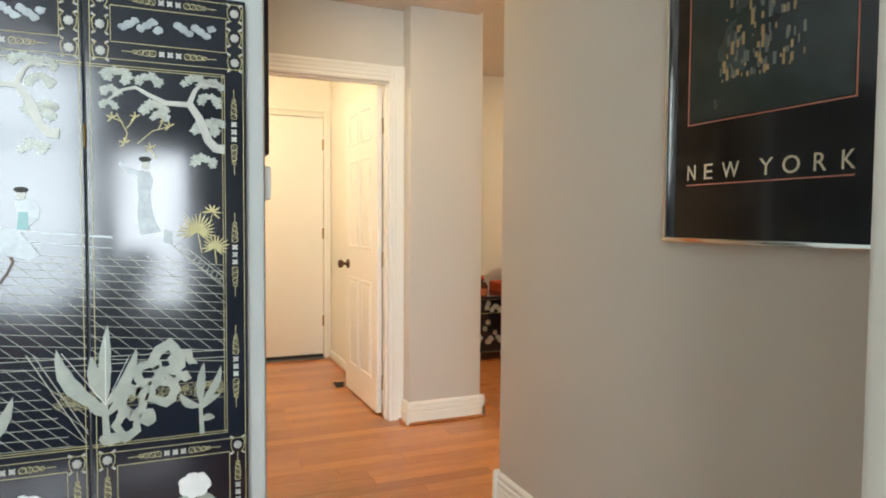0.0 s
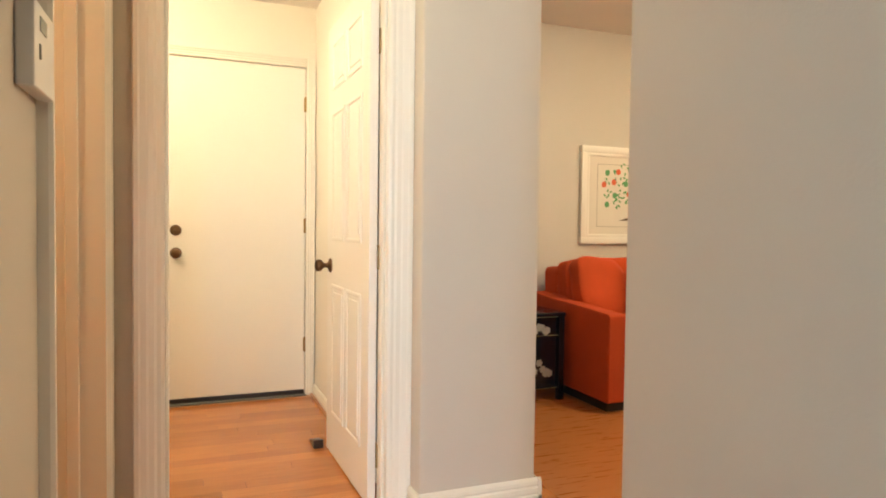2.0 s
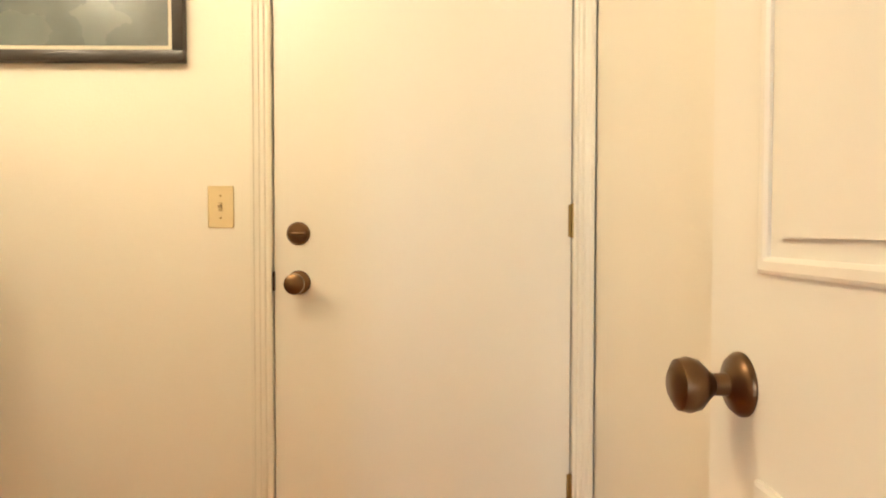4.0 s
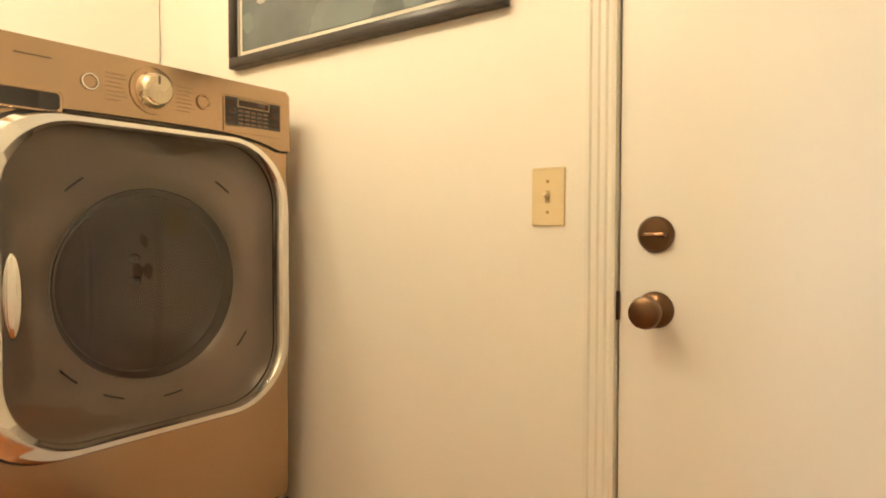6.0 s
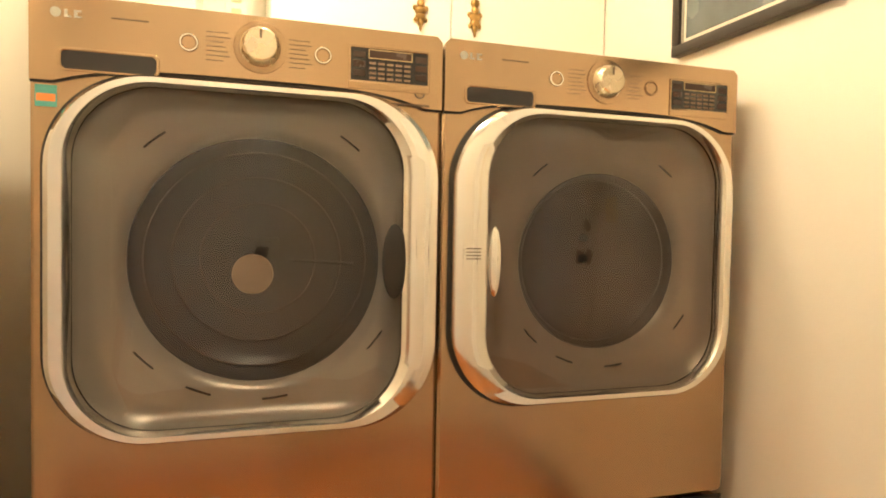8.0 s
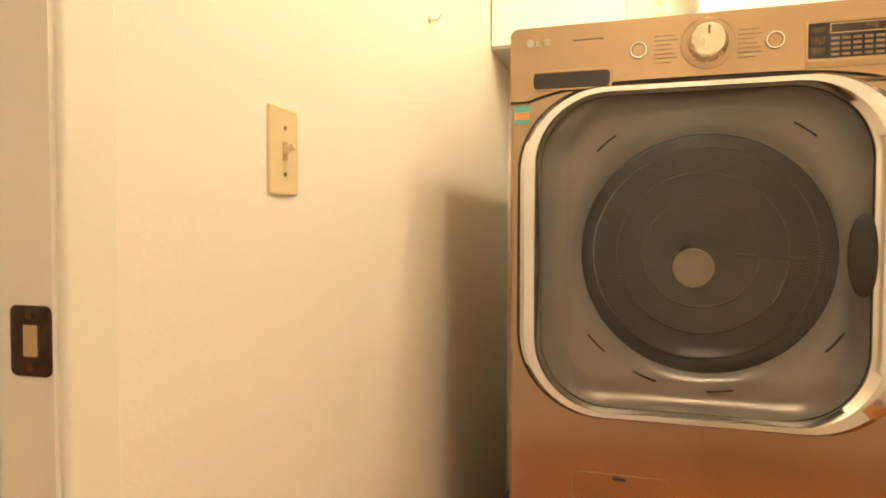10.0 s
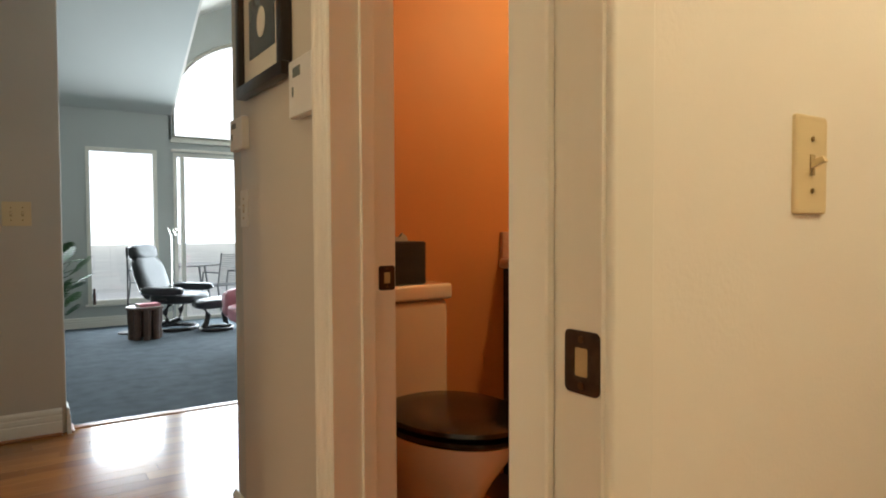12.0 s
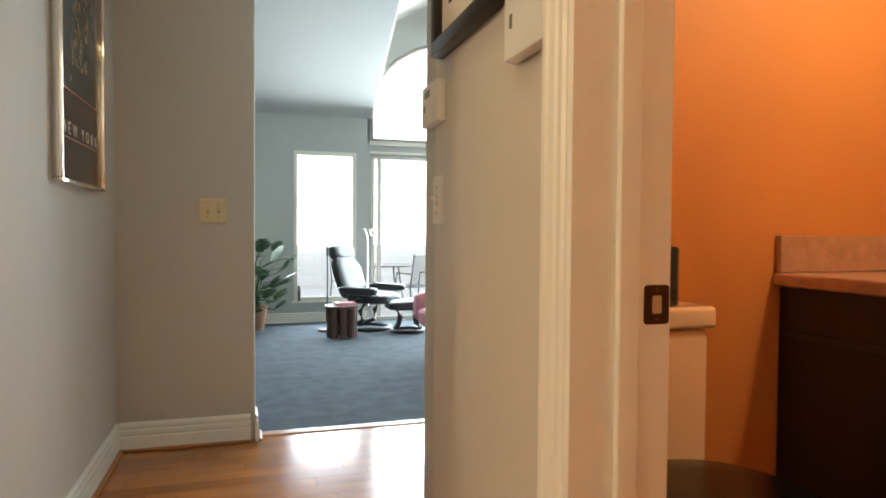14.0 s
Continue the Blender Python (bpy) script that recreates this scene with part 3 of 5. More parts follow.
toggle_plate(Matrix.Translation((.243, GY, 1.104)) @ TGY, "ivory single toggle switch on the cream wall by the garage door")
NYF = Matrix(((-1, 0, 0, 0), (0, 0, 1, 0), (0, 1, 0, 0), (0, 0, 0, 1)))     # face towards +y
toggle_plate(Matrix.Translation((.117, DYI, 1.073)) @ NYF, "ivory single toggle switch on the cream wall beside the doorway")
toggle_plate(Matrix.Translation((.898, .49, 1.078)) @ NYF, "ivory double toggle switch on the grey stub wall", 2)
PXF = Matrix(((0, 0, 1, 0), (1, 0, 0, 0), (0, 1, 0, 0), (0, 0, 0, 1)))
toggle_plate(Matrix.Translation((WX, 2.105, 1.065)) @ PXF, "white switch on the grey hall wall", 1, M_WHITEPL)
bm = bmesh.new(); tube(bm, [(-.513, DYI, 1.443), (-.513, DYI + .02, 1.44), (-.513, DYI + .028, 1.452)], .004, 8); cyl(bm, Matrix.Translation((-.513, DYI + .003, 1.445)) @ TOY, .009, .006, seg=14)
tagged(part("wall_hook", bm, M_WHITEPL), "small white hook screwed to the cream wall", "hook")


# ---------- thermostats and hall pictures ----------
def wall_unit(name, label, y0, y1, z0, z1, d, cat):
    th = thing(name, label, cat, (WX, (y0 + y1) / 2, z0)); w = (y1 - y0) / 2; h = z1 - z0
    block("body", (0, d, -w, w, 0, h), M_WHITEPL, th, bevel=.005)
    block("display", (d - .001, d + .0015, -w * .55, w * .1, h * .68, h * .85), M_GREYPL, th, "grey display", .001)
    block("button", (d - .001, d + .002, -w * .62, -w * .5, h * .35, h * .52), M_GREYPL, th, bevel=.001)
    bm = bmesh.new()
    for k in range(7): box(bm, .004, d - .004, -w * .7 + k * w * .2, -w * .7 + k * w * .2 + .004, h - .001, h + .0008)
    part("vent", bm, M_GREYPL, th)


wall_unit("thermostat", "white plastic alarm keypad on the grey hall wall", 2.575, 2.722, 1.272, 1.41, .028, "keypad")
wall_unit("thermostat", "small white thermostat on the grey hall wall", 2.03, 2.16, 1.245, 1.345, .024, "thermostat")


def framed(name, label, cat, m, w, h, fw, fd, fm, mount, image, pic=None):
    """A frame hung on a wall: local x across, y up, z out of the wall."""
    th = new(name); th.matrix_basis = m; tagged(th, label, cat)
    for x0, x1, y0, y1 in ((0, w, 0, fw), (0, w, h - fw, h), (0, fw, fw, h - fw), (w - fw, w, fw, h - fw)):
        bm = bmesh.new(); box(bm, x0, x1, y0, y1, .001, fd, .003); part("frame_rail", bm, fm, th, "", True)
    bm = bmesh.new(); box(bm, fw - .002, w - fw + .002, fw - .002, h - fw + .002, .002, fd * .45); part("mount", bm, mount, th)
    if image: image(th, w, h, fd * .45)
    return th


def hall_prints(th, w, h, d):
    for k in range(3):
        z = .10 + k * (h - .14) / 3
        bm = bmesh.new(); box(bm, .09, w - .09, z, z + .17, d, d + .002); part("print", bm, M_SEAPIC, th)
        bm = bmesh.new(); cyl(bm, Matrix.Translation((w / 2, z + .085, d + .002)) @ Matrix.Diagonal((1, 1.2, 1, 1)), .035, .002, seg=20); part("print", bm, M_MATBOARD, th)


framed("framed_prints", "black-framed column of small prints in a cream mount", "picture", Matrix.Translation((WX, 2.135, 1.392)) @ PXF, .40, .78, .035, .032, M_FRAMEBLK, M_MATBOARD, hall_prints)


def sea_print(th, w, h, d):
    bm = bmesh.new(); box(bm, .045, w - .045, .045, h - .045, d, d + .002); part("print", bm, M_SEAPIC, th, "misty grey photograph")
    rnd = random.Random(4)
    bm = bmesh.new()
    for k in range(9):
        cx, cy = .12 + .05 * rnd.random(), .17 + .05 * rnd.random()
        slab(bm, [(cx + (.012 + .012 * rnd.random()) * math.cos(a * .9), cy + .016 * math.sin(a * .9)) for a in range(7)], .001, Matrix.Translation((0, 0, d + .0022 + .0002 * k)))
    part("white_shape", bm, M_PEARL2, th)
    for x0, x1, y0, y1 in ((.028, w - .028, .028, .034), (.028, .034, .034, h - .028), (w - .034, w - .028, .034, h - .028)):
        bm = bmesh.new(); box(bm, x0, x1, y0, y1, d, d + .006); part("fillet", bm, M_PEARL2, th)


framed("framed_photograph", "large black-framed misty grey photograph above the dryer", "picture", Matrix.Translation((-.745, GY, 1.49)) @ TGY, .90, .62, .03, .03, M_FRAMEBLK, M_MATBOARD, sea_print)


LETTERS = (('N', 0.073, 0.1), ('E', 0.129, 0.156), ('W', 0.186, 0.237), ('Y', 0.294, 0.33), ('O', 0.354, 0.397), ('R', 0.429, 0.457), ('K', 0.49, 0.518))


def ny_image(th, w, h, d):
    y0, y1, z0, z1 = .07, w - .068, .30, h - .055
    for b in ((y0, y1, z0, z0 + .003), (y0, y1, z1 - .003, z1), (y0, y0 + .003, z0 + .003, z1 - .003), (y1 - .003, y1, z0 + .003, z1 - .003)):
        bm = bmesh.new(); box(bm, *b, d, d + .0012); part("rule", bm, M_PINKLINE, th, "thin pink rule")
    bm = bmesh.new(); box(bm, y0 + .006, y1 - .006, z0 + .006, z1 - .006, d, d + .0006); part("photograph", bm, M_POSTPIC, th, "dark aerial view of a city island")
    rnd = random.Random(2)
    for mt, n in ((M_TAN, 70), (M_GREYPL, 60)):
        bm = bmesh.new()
        for k in range(n):
            a = rnd.random(); x = .16 + .20 * rnd.random() + .05 * a; z = z0 + .09 + .38 * a * rnd.random(); s = .003 + .006 * rnd.random()
            box(bm, x, x + s, z, z + s * (1.4 + 2.8 * rnd.random()), d + .0006, d + .0012 + .0004 * rnd.random())
        part("buildings", bm, mt, th)["kind"] = "stuff"
    for ch, a, e in LETTERS: letters(ch, .056, M_CREAMINK, Matrix.Translation((a, .160, d + .001)), th, "letter", width=e - a)
    bm = bmesh.new(); box(bm, y0, y1, .146, .149, d, d + .0012); part("rule", bm, M_PINKLINE, th)


framed("poster", "black city poster in a thin chrome frame on the grey wall", "poster", Matrix.Translation((EX, 1.416, 1.133)) @ Matrix(((0, 0, -1, 0), (-1, 0, 0, 0), (0, 1, 0, 0), (0, 0, 0, 1))), .585, .91, .012, .032, M_CHROME, M_POSTER, ny_image)


# ---------- laundry machines ----------
def squircle(x0, x1, y0, y1, r):
    return rrect(x0, x1, y0, y1, r, 14)


def spaced(pts, n):
    """The same closed outline with n points at even steps."""
    ps = [Vector(p) for p in pts]; ps.append(ps[0]); run = [0.]
    for a, b in zip(ps, ps[1:]): run.append(run[-1] + (b - a).length)
    out = []; k = 0
    for i in range(n):
        d = run[-1] * i / n
        while run[k + 1] < d: k += 1
        out.append(tuple(ps[k].lerp(ps[k + 1], (d - run[k]) / max(1e-9, run[k + 1] - run[k]))))
    return out


def machine(name, label, at, washer):
    """Front at local x = 0, facing +x; local y to the viewer's right."""
    th = thing(name, label, "washing machine" if washer else "dryer", at, "front-loading laundry pair"); W = .366; zb = .598 if washer else .618
    F = lambda d=0.: Matrix.Translation((d, 0, 0)) @ PXF
    bm = bmesh.new(); box(bm, -.74, -.15, -W, W, .365, 1.372, .012, 2); hole = squircle(-.338, .345, zb + .008, 1.245, .16); edge = rrect(-W, W, .365, 1.378, .02, 14); inset = rrect(-W + .006, W - .006, .371, 1.372, .016, 14); rows = []
    for o_, d in ((edge, -.153), (edge, -.008), (edge, -.005), (inset, 0), (hole, 0), (hole, -.12)): rows.append([bm.verts.new((d, u, z)) for u, z in o_])
    for a, b in zip(rows, rows[1:]):
        for i in range(len(a)): bm.faces.new((a[i], a[(i + 1) % len(a)], b[(i + 1) % len(a)], b[i]))
    part("body", bm, M_APPL, th)
    # pedestal with a drawer
    ped = block("pedestal", (-.74, -.012, -W, W, .012, .352), M_APPL, th, "", .01)
    block("drawer_front", (-.014, .004, -W + .006, W - .006, .03, .338), M_APPL, ped, "", .008)
    bm = bmesh.new(); slab(bm, [(-.02, .352), (.06, .352), (.10, .362), (W - .01, .362), (W - .01, .350), (.12, .338), (.0, .338)], .006, F(.001)); part("drawer_grip", bm, M_BLACKPL, ped, "dark finger grip")
    # control panel with an arched lower edge
    low = [(-W + .001, 1.232)] + [(u, 1.232 + .030 * max(0, 1 - (abs(u) / .33) ** 4)) for u in [-.33 + .0275 * i for i in range(25)]] + [(W - .001, 1.232)]
    out = low + [(W - .001, 1.368), (W - .012, 1.379), (-W + .012, 1.379), (-W + .001, 1.368)]
    bm = bmesh.new(); slab(bm, out, .010, F(-.002)); cp = part("control_panel", bm, M_APPL, th)
    # panel groove drawn as a near-black strip in place of its shade
    bm = bmesh.new(); slab(bm, low + [(u, z - .0035) for u, z in low[::-1]], .0035, F(0)); part("panel_seam_shade", bm, M_SEAM, th)
    bm = bmesh.new(); ring(bm, rrect(-.322, -.162, 1.250, 1.290, .010, 5), rrect(-.317, -.167, 1.254, 1.285, .008, 5), .0025, F(.008)); part("tray_rim", bm, M_APPL, cp)
    bm = bmesh.new(); slab(bm, rrect(-.318, -.166, 1.253, 1.286, .008, 5), .0012, F(.008)); part("tray_recess", bm, M_DISP, cp, "dark recessed tray grip")
    for u in (-.114, .125):
        bm = bmesh.new(); lathe(bm, [(0, 0), (.015, 0), (.015, .003), (.012, .004), (.011, .0025), (0, .0025)], Matrix.Translation((.008, u, 1.318)) @ TOX); bt = part("button", bm, M_APPL, cp, "", True)
        bm = bmesh.new(); ring(bm, [(.0165 * math.cos(i * .2618), .0165 * math.sin(i * .2618)) for i in range(24)], [(.0125 * math.cos(i * .2618), .0125 * math.sin(i * .2618)) for i in range(24)], .0048, Matrix.Translation((.008, u, 1.318)) @ TOX); part("bezel", bm, M_CHROME if u < 0 or washer else M_APPL, cp, "", True)
    bm = bmesh.new(); lathe(bm, [(0, 0), (.048, 0), (.048, .003), (.042, .0045), (0, .0045)], Matrix.Translation((.008, .010, 1.322)) @ TOX, 44); part("dial_ring", bm, M_APPL, cp, "", True)
    bm = bmesh.new(); lathe(bm, [(0, 0), (.037, 0), (.036, .004), (.031, .020), (.028, .023), (0, .0225)], Matrix.Translation((.012, .010, 1.322)) @ TOX, 44); dl = part("dial", bm, M_DIAL, cp, "brushed champagne metal dial", True)
    block("pointer", (.034, .0358, .008, .012, 1.332, 1.348), M_PRINT, dl)
    bm = bmesh.new(); ring(bm, rrect(.175, .338, 1.262, 1.345, .002, 3), rrect(.179, .334, 1.278, 1.341, .002, 3), .003, F(.008)); part("display_frame", bm, M_APPL, cp)
    bm = bmesh.new(); slab(bm, rrect(.178, .335, 1.277, 1.342, .002, 3), .0012, F(.008)); dp = part("display", bm, M_DISP, cp, "black display")
    bm = bmesh.new(); box(bm, .0092, .0098, .215, .300, 1.323, 1.338); part("readout", bm, M_READOUT, dp)
    bm = bmesh.new()
    for b in ((.213, .302, 1.338, 1.3395), (.213, .302, 1.3215, 1.323), (.213, .2148, 1.3215, 1.3395), (.3002, .302, 1.3215, 1.3395)): box(bm, .0092, .0100, *b)
    part("readout_frame", bm, M_TAN, dp)
    for u in (.183, .308):
        for z in (1.286, 1.304, 1.322):
            bm = bmesh.new(); box(bm, .0092, .0099, u, u + .024, z, z + .012, .0002, 1); part("touch_key", bm, M_READOUT, dp)
    bm = bmesh.new()
    for i in range(5):
        for j in range(4): box(bm, .0092, .0098, .215 + i * .0175, .228 + i * .0175, 1.282 + j * .0095, 1.2865 + j * .0095)
    part("indicator_marks", bm, M_PRINT2, dp)["kind"] = "stuff"
    bm = bmesh.new()
    for s, u0 in ((-1, -.085), (1, .062)):
        for k in range(7): box(bm, .008, .0084, u0, u0 + .030 + .012 * ((k * 3) % 4) / 3, 1.29 + k * .0085, 1.2912 + k * .0085)
    box(bm, .008, .0084, -.24, -.18, 1.346, 1.348); part("cycle_print", bm, M_PRINT, cp)["kind"] = "stuff"
    bm = bmesh.new(); cyl(bm, Matrix.Translation((.0084, -.325, 1.348)) @ TOX, .0085, .001, seg=20); part("badge", bm, M_PEARL2, cp, "round pale badge")
    bm = bmesh.new(); box(bm, .008, .0088, -.312, -.307, 1.341, 1.354); box(bm, .008, .0088, -.307, -.302, 1.341, 1.344); box(bm, .008, .0088, -.297, -.292, 1.341, 1.354); box(bm, .008, .0088, -.292, -.286, 1.351, 1.354); box(bm, .008, .0088, -.292, -.286, 1.341, 1.344); part("badge_bars", bm, M_PEARL2, cp)
    # door
    s = 1 if washer else -1
    o = squircle(-.340, .354, zb, 1.250, .165) if washer else squircle(-.345, .345, zb, 1.250, .165)
    i0, i1 = (-.300, .285) if washer else (-.270, .308)
    inn = squircle(i0, i1, zb + .020, 1.232, .135)
    bm = bmesh.new(); ring(bm, squircle(-.350, .360, zb - .007, 1.257, .17), squircle(-.325, .335, zb + .018, 1.235, .15), .006, F(-.001)); part("door_gasket", bm, M_SEAM, th)
    bm = bmesh.new(); ring(bm, o, inn, .034, F(.003), .012); dr = part("door", bm, M_CHROME, th, "wide polished chrome door rim", True)
    # bright funnel behind a clear bowed cover, and the drum bowl behind that
    cx = (i0 + i1) / 2; R = .238 if washer else .203; cu = .014 if washer else .040; cz = .922; inn = spaced(inn, 96); n = 96
    circ = []
    for (u, z) in inn:
        a = math.atan2(z - .942, u - cx); circ.append((cu + R * math.cos(a), cz + R * math.sin(a)))
    def skin(steps):
        bm = bmesh.new(); rows = [[bm.verts.new((d, a[0] + (b[0] - a[0]) * k, a[1] + (b[1] - a[1]) * k)) for a, b in zip(inn, circ)] for k, d in steps]
        for a, b in zip(rows, rows[1:]):
            for i in range(n): bm.faces.new((a[i], a[(i + 1) % n], b[(i + 1) % n], b[i]))
        return bm
    part("door_funnel", skin(((0, .010), (.12, -.012), (.35, -.026), (.70, -.034), (.92, -.044), (1, -.060))), M_FUNNEL if washer else M_FUNNELD, dr, "glossy grey-brown funnel", True)
    mid = ((i0 + i1) / 2, .942)
    bm = bmesh.new(); rows = [[bm.verts.new((d, mid[0] + (u - mid[0]) * k, mid[1] + (z - mid[1]) * k)) for u, z in inn] for k, d in ((1, .014), (.94, .021), (.82, .026), (.6, .031), (.35, .034), (.12, .035))]
    for a, b in zip(rows, rows[1:]):
        for i in range(n): bm.faces.new((a[i], a[(i + 1) % n], b[(i + 1) % n], b[i]))
    bm.faces.new(rows[-1]); cv = part("door_glass", bm, M_COVER, dr, "clear smoked door cover with reflections", True); cv.visible_shadow = False
    D = Matrix.Translation((-.060, cu, cz)) @ TOX
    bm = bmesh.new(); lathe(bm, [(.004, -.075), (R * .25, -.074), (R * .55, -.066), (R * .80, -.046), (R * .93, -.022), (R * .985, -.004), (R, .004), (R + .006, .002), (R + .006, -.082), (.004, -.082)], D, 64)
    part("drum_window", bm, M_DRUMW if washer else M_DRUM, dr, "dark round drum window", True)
    bm = bmesh.new()
    for q, h in (((.90, -.022), (.70, -.050), (.48, -.064)) if washer else ((.93, -.016),)):
        tube(bm, [D @ Vector((R * q * math.cos(i * .131), R * q * math.sin(i * .131), h)) for i in range(49)], .0022, 6)
    part("drum_ring", bm, M_DRUMRING, dr, "", True)
    # short dark raised strokes round the funnel
    for a0 in (-2.45, -2.05, -1.55, -.75, .85, 2.2):
        bm = bmesh.new(); q = R + (.042 if washer else .05)
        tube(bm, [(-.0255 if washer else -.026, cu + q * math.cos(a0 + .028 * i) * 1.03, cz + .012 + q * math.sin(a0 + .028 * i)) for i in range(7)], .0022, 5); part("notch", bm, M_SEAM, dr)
    # finger hollow at the handle side: solid ball, the washer's coloured near-black as shade
    hu = i1 - .004 if washer else i0 + .004
    bm = bmesh.new(); ball(bm, Matrix.Translation((.022, hu - s * .012, .925)) @ Matrix.Diagonal((.010, .026 if washer else .016, .075, 1)), 20); part("handle_hollow", bm, M_SEAM if washer else M_CHROME, dr, "solid ball drawn as the finger hollow behind the door rim", True)
    if washer:
        # pale disc, dark toothed bar, and a dot with a stroke inside the bowl
        bm = bmesh.new(); lathe(bm, [(0, .0), (.042, 0), (.040, .002), (0, .002)], Matrix.Translation((-.128, cu - .012, .890)) @ TOX, 32); part("drum_pale_disc", bm, M_PALEDISC, dr, "round pale disc", True)
        bm = bmesh.new(); box(bm, -.124, -.118, -.056, .054, .956, .967, .002, 1)
        for u, h in ((-.050, .018), (-.02, .009), (.0, .007), (.024, .009), (.046, .016)): box(bm, -.124, -.118, u - .006, u + .006, .958 - h, .958)
        part("drum_dark_bar", bm, M_SEAM, dr, "dark toothed bar")
        bm = bmesh.new(); cyl(bm, Matrix.Translation((-.118, .074, .926)) @ TOX, .011, .006, seg=20); tube(bm, [(-.118, .076, .920), (-.090, .205, .914)], .0040, 6); part("drum_dark_stroke", bm, M_SEAM, dr)
        bm = bmesh.new(); slab(bm, rrect(.225, .338, 1.236, 1.240, .001, 2), .0006, F(.0082)); ring(bm, [(.318 + .011 * math.cos(i * .3142), 1.262 + .011 * math.sin(i * .3142)) for i in range(20)], [(.318 + .008 * math.cos(i * .3142), 1.262 + .008 * math.sin(i * .3142)) for i in range(20)], .0006, F(.0082)); part("warranty_mark", bm, M_PRINT, cp)
        bm = bmesh.new(); ring(bm, rrect(-.235, -.05, .415, .480, .012, 4), rrect(-.232, -.053, .418, .477, .010, 4), .002, F(0)); part("filter_door", bm, M_APPL, th)
        block("filter_latch", (0, .002, -.155, -.13, .467, .473), M_BLACKPL, th)
        block("sticker", (0, .0012, -.358, -.325, 1.188, 1.225), M_STICK1, th, "teal and orange energy sticker")
        block("sticker_band", (0, .0018, -.356, -.327, 1.197, 1.210), M_STICK2, th, "orange band")
    else:
        for u, z in ((.0, .925), (.0, .975)):
            bm = bmesh.new(); ball(bm, Matrix.Translation((-.128, cu + u, z)) @ Matrix.Diagonal((.004, .014, .010, 1)), 12); part("drum_vent", bm, M_SEAM, dr, "", True)
        bm = bmesh.new()
        for k in range(4): box(bm, .0365, .037, -.322, -.29, .930 + k * .007, .932 + k * .007)
        part("grip_marks", bm, M_PRINT, dr)
    return th


MX = -.447
machine("washing_machine", "champagne-brown front-loading washer with chrome door rim on a pedestal", (MX, 4.278, 0), True)
machine("clothes_dryer", "champagne-brown dryer with chrome door rim on a pedestal", (MX, 5.014, 0), False)


def pull(parent, y, z, x):
    bm = bmesh.new()
    lathe(bm, [(0, 0), (.010, 0), (.008, .006), (.004, .009), (.0, .01)], Matrix.Translation((x, y, z + .05)) @ TOX, 16)
    for k, (r, h) in enumerate(((.016, .05), (.013, .028), (.020, .006), (.017, -.012), (.010, -.03), (.004, -.045))):
        ball(bm, Matrix.Translation((x + .008, y, z + h)) @ Matrix.Diagonal((.009, r, .014, 1)), 12)
    for sgn in (-1, 1):
        ball(bm, Matrix.Translation((x + .006, y + sgn * .017, z + .014)) @ Matrix.Diagonal((.006, .009, .009, 1)), 10)
        ball(bm, Matrix.Translation((x + .006, y + sgn * .015, z - .022)) @ Matrix.Diagonal((.006, .008, .008, 1)), 10)
    part("pull", bm, M_BRASS, parent, "ornate old brass drop pull", True)


def upper_cabinet(y0, y1, doors, label, pulls):
    th = thing("wall_cabinet", label, "cabinet", (0, 0, 0)); x = -1.14
    block("body", (LWX, x - .02, y0, y1, 1.55, 2.36), M_DOOR, th, bevel=.002)
    w = (y1 - y0) / doors
    for k in range(doors):
        block("cabinet_door", (x - .019, x, y0 + k * w + .002, y0 + (k + 1) * w - .002, 1.552, 2.355), M_DOOR, th, bevel=.004)
    for y in pulls: pull(th, y, 1.665, x)


upper_cabinet(DYI + .003, 4.13, 1, "white-painted wall cabinet above the washer", ())
upper_cabinet(4.33, GY - .003, 2, "white-painted wall cabinet with old brass pulls", (4.785, 4.965))
ol = thing("power_outlet", "white double outlet on the cream wall above the washer", "outlet", (LWX, 4.235, 1.72))
block("cover_plate", (0, .006, -.036, .036, -.058, .058), M_WHITEPL, ol, bevel=.002)
for z in (-.025, .025):
    bm = bmesh.new(); box(bm, .006, .008, -.016, .016, z - .015, z + .015, .003); part("socket", bm, M_IVORY, ol)
cl = thing("ceiling_light", "flush ceiling light with a cream diffuser", "lamp", (-.245, 4.43, LC))
bm = bmesh.new(); cyl(bm, Matrix.Translation((0, 0, -.012)), .17, .024, seg=40); part("base", bm, M_BRASS, cl)
bm = bmesh.new(); cyl(bm, Matrix.Translation((0, 0, -.10)), .02, .16, seg=20); box(bm, -.36, .36, -.02, .02, -.20, -.175, .006); part("bar", bm, M_BRASS, cl)
for x in (-.335, .335):
    bm = bmesh.new(); cyl(bm, Matrix.Translation((x, 0, -.222)), .022, .045, seg=24); part("socket", bm, M_WHITEPL, cl)
# made-up ceiling rings, out of view, where the two fill lamps hang
for x, y, z, nm in ((.95, 2.95, HC, "hall"), (3.3, 4.0, CC, "")):
    dlt = thing("fill_lamp_ring", "made-up white ceiling ring at a fill lamp", "lamp", (x, y, z))
    bm = bmesh.new(); ring(bm, [(.10 * math.cos(a * .2094), .10 * math.sin(a * .2094)) for a in range(30)], [(.075 * math.cos(a * .2094), .075 * math.sin(a * .2094)) for a in range(30)], -.006, Matrix()); part("trim_ring", bm, M_WHITEPL, dlt)

